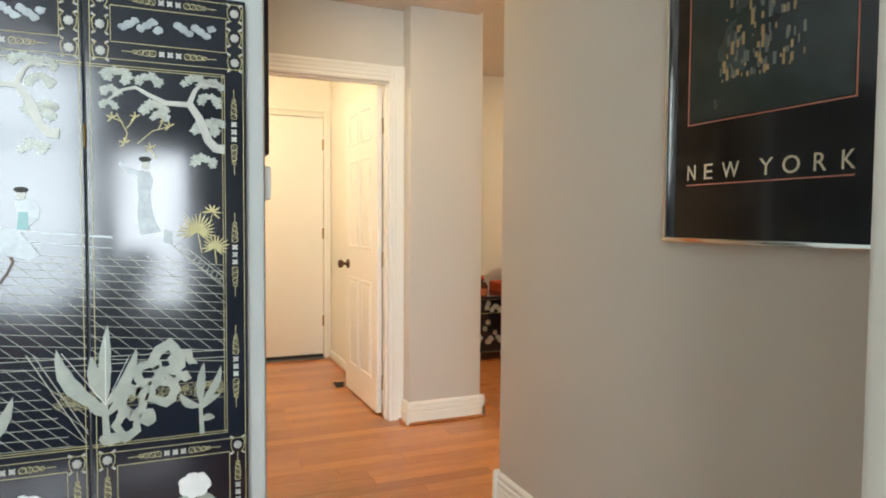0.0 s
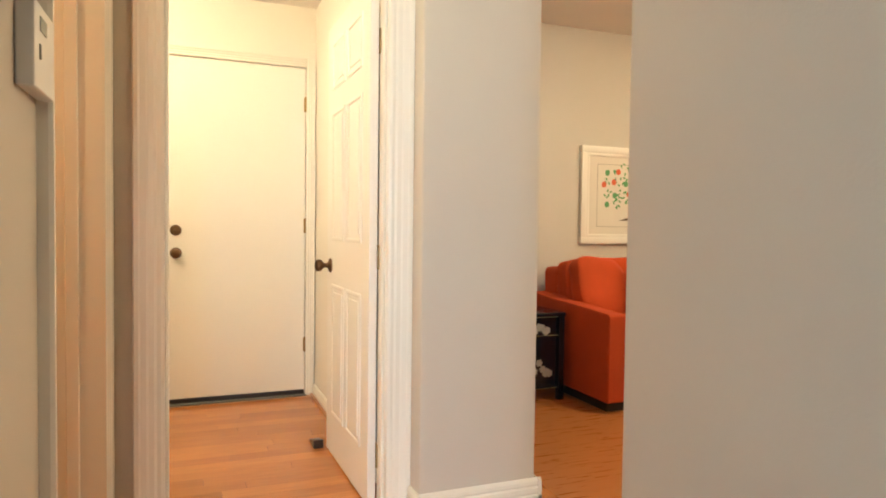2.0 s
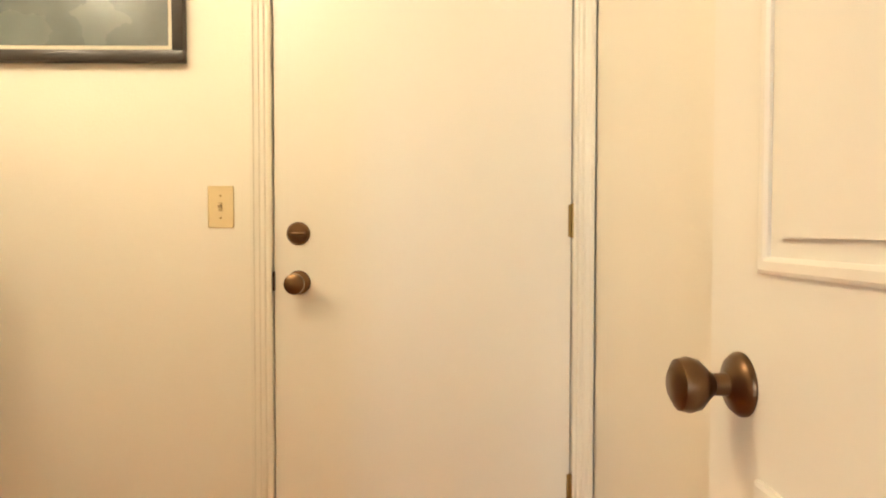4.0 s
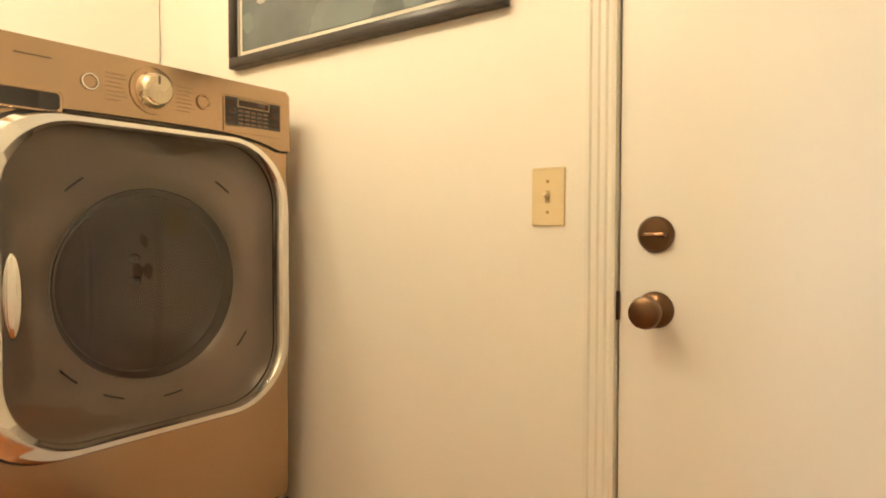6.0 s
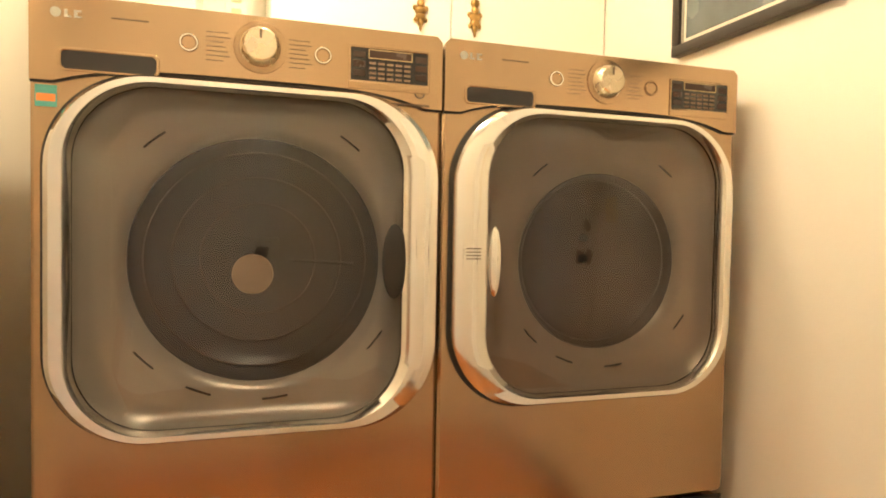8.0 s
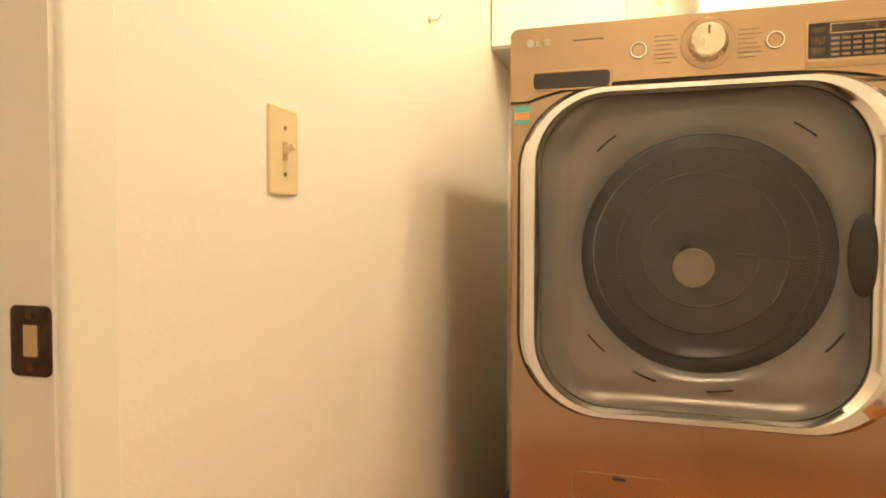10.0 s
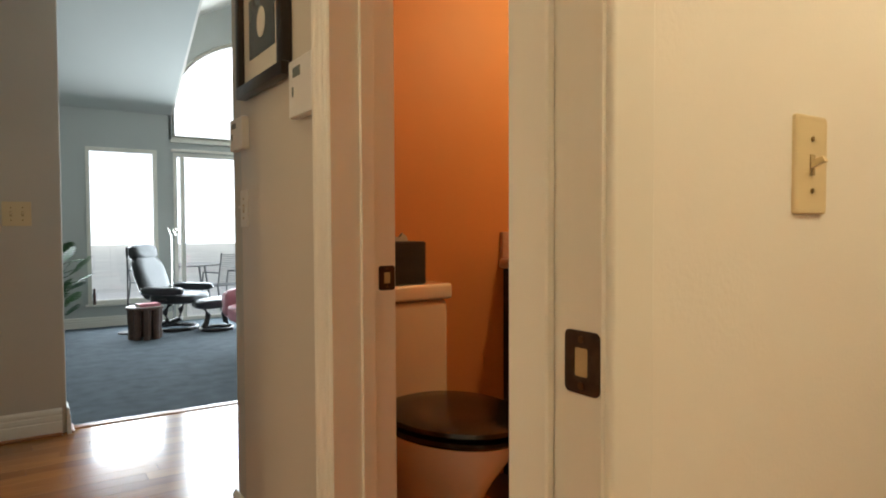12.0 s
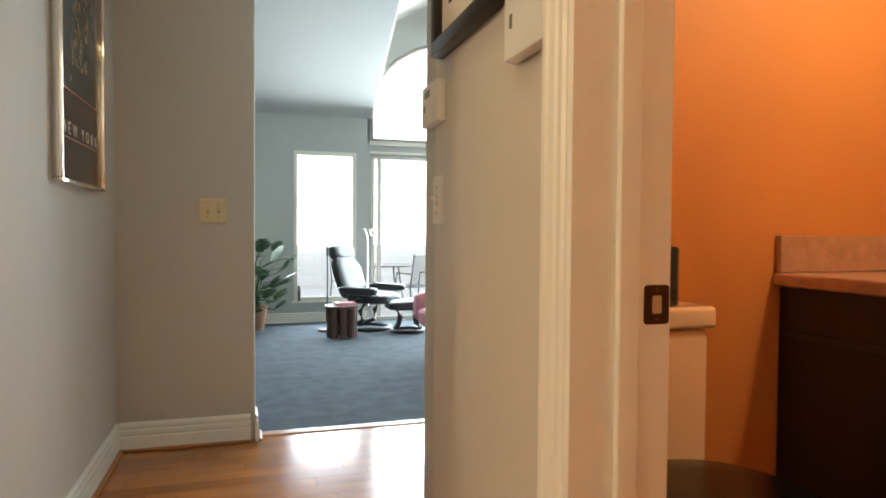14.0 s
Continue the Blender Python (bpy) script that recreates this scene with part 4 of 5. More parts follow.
# ---------- powder room ----------
def oval(cx, y0, y1, hw, n=36, flat=.35):
    out = []
    for i in range(n):
        a = 2 * math.pi * i / n; c, s = math.cos(a), math.sin(a)
        out.append((cx + hw * c * (1 - .10 * max(0, s)), (y0 + y1) / 2 + (y1 - y0) / 2 * (math.copysign(abs(s) ** (.75 if s < 0 else 1), s))))
    return out


TX = -.185
toilet = thing("toilet", "ivory toilet with a closed black seat lid", "toilet", (TX, 0, 0))
def loft(rows, name, material, parent, label=""):
    bm = bmesh.new(); vs = []
    for pts, z in rows: vs.append([bm.verts.new((x, y, z)) for x, y in pts])
    n = len(vs[0])
    for a, b in zip(vs, vs[1:]):
        for i in range(n): bm.faces.new((a[i], a[(i + 1) % n], b[(i + 1) % n], b[i]))
    bm.faces.new(vs[0][::-1]); bm.faces.new(vs[-1])
    return part(name, bm, material, parent, label, True)


loft([(oval(0, 2.22, 2.62, .12), 0), (oval(0, 2.20, 2.64, .115), .06), (oval(0, 2.2, 2.62, .115), .16), (oval(0, 2.2, 2.70, .15), .27), (oval(0, 2.2, 2.77, .185), .355), (oval(0, 2.2, 2.785, .19), .39)], "bowl", M_PORC, toilet).scale.z = 1.046
block("tank", (-.160, .205, 2.105, 2.285, .36, .755), M_PORC, toilet, "", .02, 3)
block("tank_lid", (-.170, .215, 2.10, 2.297, .758, .812), M_PORC, toilet, "", .012, 3)
loft([(oval(0, 2.31, 2.79, .192), .392), (oval(0, 2.31, 2.80, .197), .402), (oval(0, 2.31, 2.80, .197), .412), (oval(0, 2.31, 2.79, .190), .416)], "seat", M_SEAT, toilet, "black seat ring").location.z = .018
loft([(oval(0, 2.31, 2.79, .192), .418), (oval(0, 2.31, 2.80, .198), .427), (oval(0, 2.31, 2.795, .195), .438), (oval(0, 2.33, 2.76, .165), .444), (oval(0, 2.40, 2.66, .09), .447)], "seat_lid", M_SEAT, toilet, "glossy black seat lid").location.z = .018
tb = thing("tissue_box", "black ribbed tissue box with a tissue on the toilet tank", "tissue box", (-.20, 2.20, .812))
block("box_body", (-.065, .065, -.062, .062, 0, .145), M_BLACKPL, tb, "", .004)
for k in range(18):
    bm = bmesh.new(); box(bm, -.067, .067, -.064, .064, .004 + k * .0077, .0085 + k * .0077, .001, 1); part("rib", bm, M_BLACKPL, tb)
bm = bmesh.new(); slab(bm, [(-.03, 0), (.03, 0), (.022, .02), (.006, .014), (-.008, .03), (-.024, .018)], .012, Matrix.Translation((0, .006, .143)) @ TGY); part("tissue", bm, M_PEARL2, tb, "white tissue")
van = thing("vanity_cabinet", "black-stained vanity cabinet beside the toilet", "vanity", (0, 0, 0))
block("body", (-1.6, -.735, BY + .01, 2.60, .0, .838), M_DARKWOOD, van, bevel=.003)
for x0, x1 in ((-1.58, -1.17), (-1.16, -.745)):
    block("cabinet_door", (x0, x1, 2.60, 2.618, .10, .66), M_DARKWOOD, van, bevel=.004)
    block("drawer", (x0, x1, 2.60, 2.618, .675, .825), M_DARKWOOD, van, bevel=.004)
block("side_rail", (-.735, -.728, BY + .03, 2.585, .70, .715), M_DARKWOOD, van, bevel=.002)
ct = thing("granite_countertop", "red-brown granite vanity top with a raised backsplash", "countertop", (0, 0, 0))
bm = bmesh.new(); box(bm, -1.62, -.71, BY + .006, 2.64, .84, .878, .008, 3)
bmesh.ops.subdivide_edges(bm, edges=[e for e in bm.edges if e.calc_length() > .3], cuts=14)
for v in bm.verts:
    if v.co.y > 2.6 or v.co.x > -.73: v.co += Vector((.004 * noise.noise(v.co * 30), .006 * noise.noise(v.co * 25), .003 * noise.noise(v.co * 40)))
part("slab", bm, M_GRANITE, ct, "", True)
block("backsplash", (-1.62, -.72, BY + .006, BY + .028, .878, .985), M_GRANITE, ct, "", .005)
for z in (1.10, 1.60):
    sh = thing("corner_shelf", "dark wooden shelf board on the orange wall", "shelf", (-1.4, BY + .006, z))
    bm = bmesh.new(); box(bm, -.22, .17, 0, .11, 0, .032, .006); part("board", bm, M_DARKWOOD, sh, "", True)
    bm = bmesh.new(); slab(bm, [(0, 0), (.08, 0), (.02, -.10), (0, -.12)], .02, Matrix.Translation((-.05, 0, 0)) @ Matrix(((0, 0, 1, 0), (1, 0, 0, 0), (0, 1, 0, 0), (0, 0, 0, 1)))); part("bracket", bm, M_DARKWOOD, sh)

# ---------- lacquer screen ----------
scr = thing("lacquer_screen", "black lacquer screen inlaid with mother-of-pearl garden scenes against the wall", "folding screen", (0, 0, 0))
SY = 1.942
S = Matrix.Translation((0, SY, 0)) @ TGY        # local x across, y up, out of the panel towards -y
def inlay(shapes, name, material, parent, depth=.0025, label=""):
    bm = bmesh.new()
    for k, pts in enumerate(shapes): slab(bm, pts, depth + .00015 * (k % 7), S)
    return part(name, bm, material, parent, label)


def line(x0, z0, x1, z1, w=.0016):
    d = Vector((x1 - x0, z1 - z0)).normalized() * w / 2; n = Vector((-d.y, d.x))
    return [(x0 + n.x, z0 + n.y), (x0 - n.x, z0 - n.y), (x1 - n.x, z1 - n.y), (x1 + n.x, z1 + n.y)]


def strokes(pts, w=.0022): return [line(*a, *b, w) for a, b in zip(pts, pts[1:])]
def curl(cx, cz, r, turns=1.2, flip=1, n=12): return strokes([(cx + flip * r * (1 - .7 * i / n) * math.cos(2 * math.pi * turns * i / n), cz + r * (1 - .7 * i / n) * math.sin(2 * math.pi * turns * i / n)) for i in range(n + 1)], .0016)
def petal(cx, cz, a, l, w): 
    u = Vector((math.cos(a), math.sin(a))); n = Vector((-u.y, u.x)); c = Vector((cx, cz))
    return [tuple(c + u * l * k + n * w * s) for k, s in ((0, .15), (.35, 1), (.75, .8), (1, 0), (.75, -.8), (.35, -1), (0, -.15))]
def flower(cx, cz, r, n=5, a0=.3): return [petal(cx, cz, a0 + 2 * math.pi * i / n, r, r * .34) for i in range(n)]
def blob(cx, cz, rx, rz, rnd, n=13, k=.35): return [(cx + rx * (1 - k * rnd.random()) * math.cos(2 * math.pi * i / n), cz + rz * (1 - k * rnd.random()) * math.sin(2 * math.pi * i / n)) for i in range(n)]


def taper(pts, w0, w1):
    """A band along a line of points, narrowing from w0 to w1."""
    ps = [Vector(p) for p in pts]; n = len(ps); lo, hi = [], []
    for k, p in enumerate(ps):
        d = (ps[min(k + 1, n - 1)] - ps[max(k - 1, 0)]).normalized(); s = Vector((-d.y, d.x)) * (w0 + (w1 - w0) * k / (n - 1)) / 2
        lo.append(tuple(p + s)); hi.append(tuple(p - s))
    return lo + hi[::-1]


def frond(x, z, dx, dz, w, bend):
    """A broad carved leaf from its foot to its tip, bowed to one side."""
    u = Vector((dx, dz)); n = Vector((-u.y, u.x)).normalized(); c = Vector((x, z))
    mid = lambda k: c + u * k + n * bend * 4 * k * (1 - k)
    ks = [i / 9 for i in range(10)]; prof = lambda k: w * math.sin(math.pi * min(1, k * .93 + .07)) ** .8 * (1 - .12 * (int(k * 9) % 2))
    return [tuple(mid(k) + n * prof(k)) for k in ks] + [tuple(mid(k) - n * prof(k)) for k in ks[::-1][1:]]


def fan_of_needles(cx, cz, rx, rnd, pearl, pale):
    """A pine cluster: overlapping scalloped shells with bright lines between them."""
    for k in range(9):
        a = math.pi * (-.15 + .15 * k) + .3 * (rnd.random() - .5); q = rx * (.45 + .35 * rnd.random()); ex, ez = cx + q * math.cos(a), cz - .004 + .62 * q * math.sin(a); b0 = rnd.random() * 6
        pearl.append([(ex + rx * .30 * (1 + .24 * math.cos(5 * b + b0)) * math.cos(b), ez + rx * .25 * (1 + .24 * math.cos(5 * b + b0)) * math.sin(b)) for b in [2 * math.pi * i / 24 for i in range(24)]])
        pale += [line(ex, ez, ex + rx * .24 * math.cos(b), ez + rx * .19 * math.sin(b), .0012) for b in (a - .7, a + .5)]


def rosette(x, z, gold, pale):
    pale += flower(x, z, .0125, 8, .2)
    for i in (-1, 1):
        for j in (-1, 1): pale += [petal(x + i * .013, z + j * .020, math.atan2(j, i), .010, .003)]
        gold += strokes([(x + i * .020, z - .026), (x + i * .010, z - .022), (x + i * .017, z - .010), (x + i * .019, z + .010), (x + i * .010, z + .022), (x + i * .020, z + .026)], .0018)


def medallion(x, z, up, gold, pale):
    """A long ornament: four-petalled flowers between chained loops, ending in points."""
    P = (lambda a, b: (x + b, z + a)) if up else (lambda a, b: (x + a, z + b))
    for k in (-1, 0, 1): pale += flower(*P(.021 * k, 0), .0098, 4, .785)
    for s in (-1, 1):
        for a, r in ((.043, .0085), (.058, .008), (.073, .007), (.086, .005)):
            c = P(s * a, 0); gold += strokes([(c[0] + r * math.cos(i * .785), c[1] + r * math.sin(i * .785)) for i in range(9)], .0016)
            gold += [line(*P(s * (a - .006), -r), *P(s * (a + .006), r), .0012)]
        gold += strokes([P(s * .091, 0), P(s * .118, 0)], .0016)


def screen_panel(x0, x1, open_side):
    """One lacquer leaf with its border; open_side (-1 or 1): where the picture runs on to the next leaf."""
    pn = block("screen_panel", (x0, x1, SY, 1.964, .02, 1.795), M_LACQ, scr, "", .003)
    gold, pale = [], []
    frame_lines = lambda a, b, c, d, w=.0018: [line(a, c, b, c, w), line(b, c, b, d, w), line(b, d, a, d, w), line(a, d, a, c, w)]
    L, R = x0 + .012, x1 - .008
    gold += frame_lines(L, R, .035, 1.782)
    gold += frame_lines(x0 + .060, x1 - .052, 1.648, 1.742) + frame_lines(x0 + .060, x1 - .052, .10, .520)
    a, b = (x0 + .002, x1 - .058) if open_side < 0 else (x0 + .058, x1 - .002)
    for e in (0, .006):
        gold += [line(a, 1.586 - e, b, 1.586 - e), line(a, .577 + e, b, .577 + e)]
        xe = b - e if open_side < 0 else a + e
        gold.append(line(xe, .577, xe, 1.586))
    gold += [line(L, 1.603, R, 1.603), line(L, .558, R, .558)]
    for xc in (x0 + .036, x1 - .030):
        for z in (1.757, 1.690, 1.622, .538, .075): rosette(xc, z, gold, pale)
        for z in (.40, .22): medallion(xc, z, True, gold, pale)
    xb = x1 - .033 if open_side < 0 else x0 + .033
    for z in (1.43, 1.085, .765): medallion(xb, z, True, gold, pale)
    for z in (1.626, 1.762, .538, .07): medallion((x0 + x1) / 2 + .004, z, False, gold, pale)
    inlay(gold, "gold_border", M_GOLD, pn, .0008)["kind"] = "stuff"
    inlay(pale, "pearl_border", M_PEARL2, pn, .0022)["kind"] = "stuff"
    # upper cartouche: two pairs of curled plates
    rnd = random.Random(int(1000 * abs(x0))); xm = (x0 + x1) / 2; cloud = []
    for s in (-1, 1):
        for k in range(7): cloud.append(blob(xm + s * (.025 + .014 * k), 1.698 + .011 * math.sin(k * 2.1 + s), .015, .012, rnd, 11, .4))
    inlay(cloud, "cloud_inlay", M_PEARL3, pn, .0024, "dull silvery shell inlay")["kind"] = "stuff"
    # peony of the lower field
    px = x1 - .146; fl = [blob(px + .026 * math.cos(k * .9) * (k > 0), .438 + .020 * math.sin(k * .9) * (k > 0), .021, .019, rnd, 12, .2) for k in range(8)]
    inlay(fl, "peony", M_WHITEINLAY, pn, .0045, "white carved shell peony")["kind"] = "stuff"
    inlay([frond(px, .41, s * .06, -.05, .014, .01 * s) for s in (-1, 1)] + [taper([(px, .42), (px - .01, .30), (px + .02, .16)], .006, .004)], "peony_leaf", M_PEARL, pn, .003)["kind"] = "stuff"
    return pn


P_EAST = screen_panel(-.156, .243, -1)
P_WEST = screen_panel(-.560, -.161, 1)
for z in (.4, 1.4):
    bm = bmesh.new(); tube(bm, [(-.1585, SY - .002, z - .03), (-.1585, SY - .002, z + .03)], .004, 8); part("hinge", bm, M_BRASS, scr)

# the garden picture that runs over both leaves
rnd = random.Random(3)
def pine(ox, oz, flip, parent):
    T = lambda pts: [(ox + flip * x, oz + z) for x, z in pts]
    pearl, pale, gold = [], [], []
    pale.append(taper(T([(.184, 1.380), (.160, 1.382), (.142, 1.402), (.120, 1.460), (.094, 1.499)]), .026, .018))
    pale.append(taper(T([(.098, 1.497), (.037, 1.497), (-.004, 1.514), (-.038, 1.533), (-.072, 1.523), (-.105, 1.494)]), .014, .005))
    pale.append(taper(T([(.094, 1.499), (.108, 1.535), (.125, 1.555), (.167, 1.551)]), .014, .005))
    for x, z, r in ((-.085, 1.560, .040), (-.006, 1.556, .034), (-.098, 1.520, .028), (-.102, 1.485, .026), (.004, 1.480, .042), (.022, 1.462, .026), (.108, 1.562, .034), (.155, 1.556, .030), (.145, 1.512, .034), (.140, 1.436, .044), (.163, 1.452, .026), (.129, 1.345, .036)):
        q = T([(x, z)])[0]; fan_of_needles(*q, r, rnd, pearl, pale)
    for pts in ([(-.085, 1.463), (-.060, 1.413), (-.066, 1.385)], [(-.060, 1.425), (-.040, 1.455)], [(-.036, 1.385), (.0, 1.420), (.043, 1.435)], [(.015, 1.425), (.030, 1.455)], [(-.07, 1.44), (-.095, 1.45)], [(.01, 1.345), (-.005, 1.375)]):
        gold += strokes(T(pts), .0028); e = T(pts)[-1]
        gold += [petal(*e, .6 + 1.1 * i, .016, .0022) for i in range(4)]
    inlay(pale, "pine_branch", M_PEARL2, parent, .0050)["kind"] = "stuff"; inlay(pearl, "pine_needles", M_PEARL, parent, .0030, "carved mother-of-pearl pine clusters")["kind"] = "stuff"; inlay(gold, "twigs", M_GOLD, parent, .0009)["kind"] = "stuff"


pine(0, 0, 1, P_EAST)
pine(-.40, .02, 1, P_WEST)
W_, E_ = -.548, .182
def both(shapes, name, material, depth, label=""):
    """Gives each shape to the leaf under its middle."""
    for pn, keep in ((P_WEST, lambda x: x < -.1585), (P_EAST, lambda x: x >= -.1585)):
        own = [s for s in shapes if keep(sum(p[0] for p in s) / len(s))]
        if own: inlay(own, name, material, pn, depth, label)["kind"] = "stuff"


def clipped(x0, z0, x1, z1, w=.0014, lo=W_, hi=E_):
    out = []
    for a, b in ((lo, -.163), (-.154, hi)):
        xa, xb = max(a, min(x0, x1)), min(b, max(x0, x1))
        if xb - xa > .004:
            f = lambda x: z0 + (z1 - z0) * (x - x0) / (x1 - x0)
            out.append(line(xa, f(xa), xb, f(xb), w))
    return out


tiles = []
for k in range(13):
    z = 1.078 - .017 * k - .0006 * k * k; tiles += clipped(W_, z + .032, E_, z - .022 - .0012 * k)
for k in range(25):
    x = -.80 + .046 * k; top = 1.10 if x < .0 else 1.10 - .87 * x
    if x > .14: break
    tiles += clipped(max(x, W_), 1.085 if x > W_ else 1.085 + .88 * (x - W_), x + .30, 1.085 - .88 * .30, .0013)
for k in range(9): tiles += clipped(W_, .80 - .026 * k, -.283 + .012 * k - .01, .795 - .026 * k, .0014, hi=-.275 + .0125 * k)
for k in range(10): tiles += clipped(W_ + .04 * k - .12, .80, W_ + .04 * k + .10, .59, .0013, hi=-.18)
tiles += clipped(-.30, .835, -.166, .590, .0022) + clipped(-.285, .835, -.158, .605, .0022) + clipped(W_, .822, E_, .815, .0018) + clipped(-.28, .800, E_, .795, .0018)
tiles += clipped(.047, 1.112, .178, .999, .0022) + clipped(.068, 1.119, .178, 1.023, .0022)
for k in range(11): tiles.append(line(.050 + .0118 * k, 1.109 - .0102 * k, .066 + .0108 * k, 1.119 - .0096 * k, .0014))
both(tiles, "terrace_drawing", M_GOLDPALE, .0008)
mesh_ = []
for k in range(150):
    x = -.235 + .41 * rnd.random(); z = .688 + .036 * rnd.random(); r = .006 + .004 * rnd.random()
    mesh_ += strokes([(x + r * math.cos(i * 1.26), z + .8 * r * math.sin(i * 1.26)) for i in range(6)], .0013)
mesh_ += clipped(-.247, .730, .176, .728) + clipped(-.20, .682, .176, .680)
both(mesh_, "shore_pattern", M_GOLDDIM, .0007)
palms = []
for cx, cz, n, r in ((.112, 1.150, 19, .062), (.156, 1.105, 14, .045), (.150, 1.205, 7, .03)):
    palms += [petal(cx, cz, -.75 + 4.6 * k / n, r * (.7 + .3 * rnd.random()), .0026) for k in range(n)]
palms += [line(.112, 1.15, .122, 1.09, .003), line(.156, 1.105, .160, 1.06, .003), line(.150, 1.20, .14, 1.16, .002)]
both(palms, "palm", M_GOLD, .0009)
# holed rock, standing on the lower edge of the picture
def rock_loop(cx, cz, rx, rz, a0):
    """A lumpy ring of shell round a hole."""
    n = 14; pts = [(cx + rx * (1 + .16 * math.sin(3 * i + a0)) * math.cos(2 * math.pi * i / n), cz + rz * (1 + .16 * math.cos(2 * i + a0)) * math.sin(2 * math.pi * i / n)) for i in range(n)]
    inner = [(cx + (x - cx) * .42, cz + (z - cz) * .42) for x, z in pts]
    return [[pts[i], pts[(i + 1) % n], inner[(i + 1) % n], inner[i]] for i in range(n)]


rock = rock_loop(.030, .800, .044, .052, .3) + rock_loop(-.018, .765, .038, .036, 1.2) + rock_loop(.068, .782, .036, .046, 2.2)[:12] + rock_loop(.018, .712, .046, .040, 3) + rock_loop(-.055, .690, .040, .048, 4) + rock_loop(-.070, .630, .036, .044, 5)
rock += [blob(-.110, .596, .034, .018, rnd, 12, .2), blob(-.02, .645, .028, .026, rnd, 12, .3), blob(-.035, .72, .03, .024, rnd, 12, .3), blob(.045, .745, .024, .022, rnd, 12, .3)]
both(rock, "garden_rock", M_PEARL, .0036, "holed rock of carved shell")
leaves = [frond(-.123, .68, -.110, .165, .021, .028), frond(-.122, .69, .008, .212, .016, .004), frond(-.118, .69, .072, .145, .015, -.014), frond(-.119, .66, .046, .112, .013, -.014), frond(-.126, .66, -.035, .06, .012, .008), frond(-.124, .70, -.03, .12, .018, .006)]
leaves += [taper([(-.119, .582), (-.121, .63), (-.124, .70)], .020, .014)]
leaves += [frond(.115, .67, .010, .112, .012, .004), frond(.118, .67, .052, .100, .011, -.010), frond(.117, .655, .050, .034, .010, .006), frond(.113, .66, -.052, .042, .012, .010), frond(.118, .622, .034, .004, .010, .004), taper([(.118, .582), (.116, .63), (.114, .67)], .013, .009)]
leaves += [frond(-.40, .60, -.07, .16, .018, .02), frond(-.40, .60, .01, .2, .016, 0), frond(-.40, .60, .07, .13, .015, -.01)]
both(leaves, "garden_leaf", M_PEARL, .0042)
veins = [line(-.123 + u * .9 - .004, .69 + v * .9, -.121, .69, .0012) for u, v in ((-.105, .16), (.008, .2), (.07, .14))]
both(veins, "leaf_vein", M_WHITEINLAY, .0052)
# two robed shapes, a bench and a pot
robes = [[(-.040, 1.196), (-.034, 1.24), (-.040, 1.285), (-.030, 1.312), (-.008, 1.312), (.002, 1.288), (-.008, 1.250), (.000, 1.196), (.018, 1.150), (-.030, 1.140)], taper([(-.030, 1.305), (-.055, 1.312), (-.080, 1.333)], .016, .007)]
robes += [[(-.315, 1.225), (-.285, 1.236), (-.262, 1.212), (-.264, 1.185), (-.285, 1.165), (-.310, 1.160)], [(-.36, 1.162), (-.312, 1.155), (-.285, 1.120), (-.262, 1.090), (-.285, 1.078), (-.36, 1.095)]]
both(robes, "robe_inlay", M_PEARL3, .0036, "dull silvery shell inlay"); both([blob(-.017, 1.328, .010, .013, rnd, 14, .02), blob(-.302, 1.243, .010, .012, rnd, 14, .02)], "oval_inlay", M_PEARL2, .0044)
both([blob(-.018, 1.344, .017, .008, rnd, 14, .15), blob(-.302, 1.256, .017, .008, rnd, 14, .15)], "dark_inlay", M_SEAM, .0060)
both([[(-.312, 1.155), (-.286, 1.155), (-.288, 1.200), (-.309, 1.200)]], "jade_pot", M_JADE, .0045, "blue-green stone pot")
both([[(.026, 1.120), (.048, 1.112), (.048, 1.150), (.026, 1.158)]] + clipped(-.40, 1.160, -.10, 1.135, .006) + clipped(-.40, 1.135, -.10, 1.106, .003), "bench", M_PEARL3, .0028)
both(strokes([(-.352, 1.02 + .0), (-.335, 1.045), (-.322, 1.075), (-.335, 1.10), (-.352, 1.105)], .006), "wheel", M_CARVED, .0032)

# ---------- family room ----------
sofa = thing("sofa", "orange-red upholstered sofa against the beige wall", "sofa", (0, 0, 0))
sx0, sx1, sy0, sy1 = 2.767, 5.1, 4.45, 5.42
block("base", (sx0 + .13, sx1 - .13, sy0 + .02, sy1, .065, .30), M_SOFA, sofa, "", .012, 3)
block("plinth", (sx0 + .03, sx1 - .03, sy0 + .05, sy1 - .03, 0, .066), M_BLACKPL, sofa, "dark recessed plinth", .004)
for a, b in ((sx0, sx0 + .13), (sx1 - .13, sx1)):
    bm = bmesh.new(); box(bm, a, b, sy0, sy1, .06, .575, .014, 3)
    for v in bm.verts:
        if v.co.z > .4: v.co.z += .05 * (v.co.y - sy0)
    arm = part("arm", bm, M_SOFA, sofa, "", True); arm.modifiers.new("flat_faces", "WEIGHTED_NORMAL")
    for x in (a + .006, b - .006):
        bm = bmesh.new(); tube(bm, [(x, sy0 - .001, .07), (x, sy0 - .001, .565), (x, sy0 + .01, .574), (x, sy1 - .02, .622)], .0045, 6); part("piping", bm, M_SOFA, arm, "", True)
block("back", (sx0 + .13, sx1 - .13, sy1 - .20, sy1, .28, .80), M_SOFA, sofa, "", .04, 4)
bm = bmesh.new(); tube(bm, [(sx0 + .13, sy0 + .019, .225), (sx1 - .13, sy0 + .019, .225)], .004, 6); part("piping", bm, M_SOFA, sofa)
cw = (sx1 - sx0 - .27) / 3
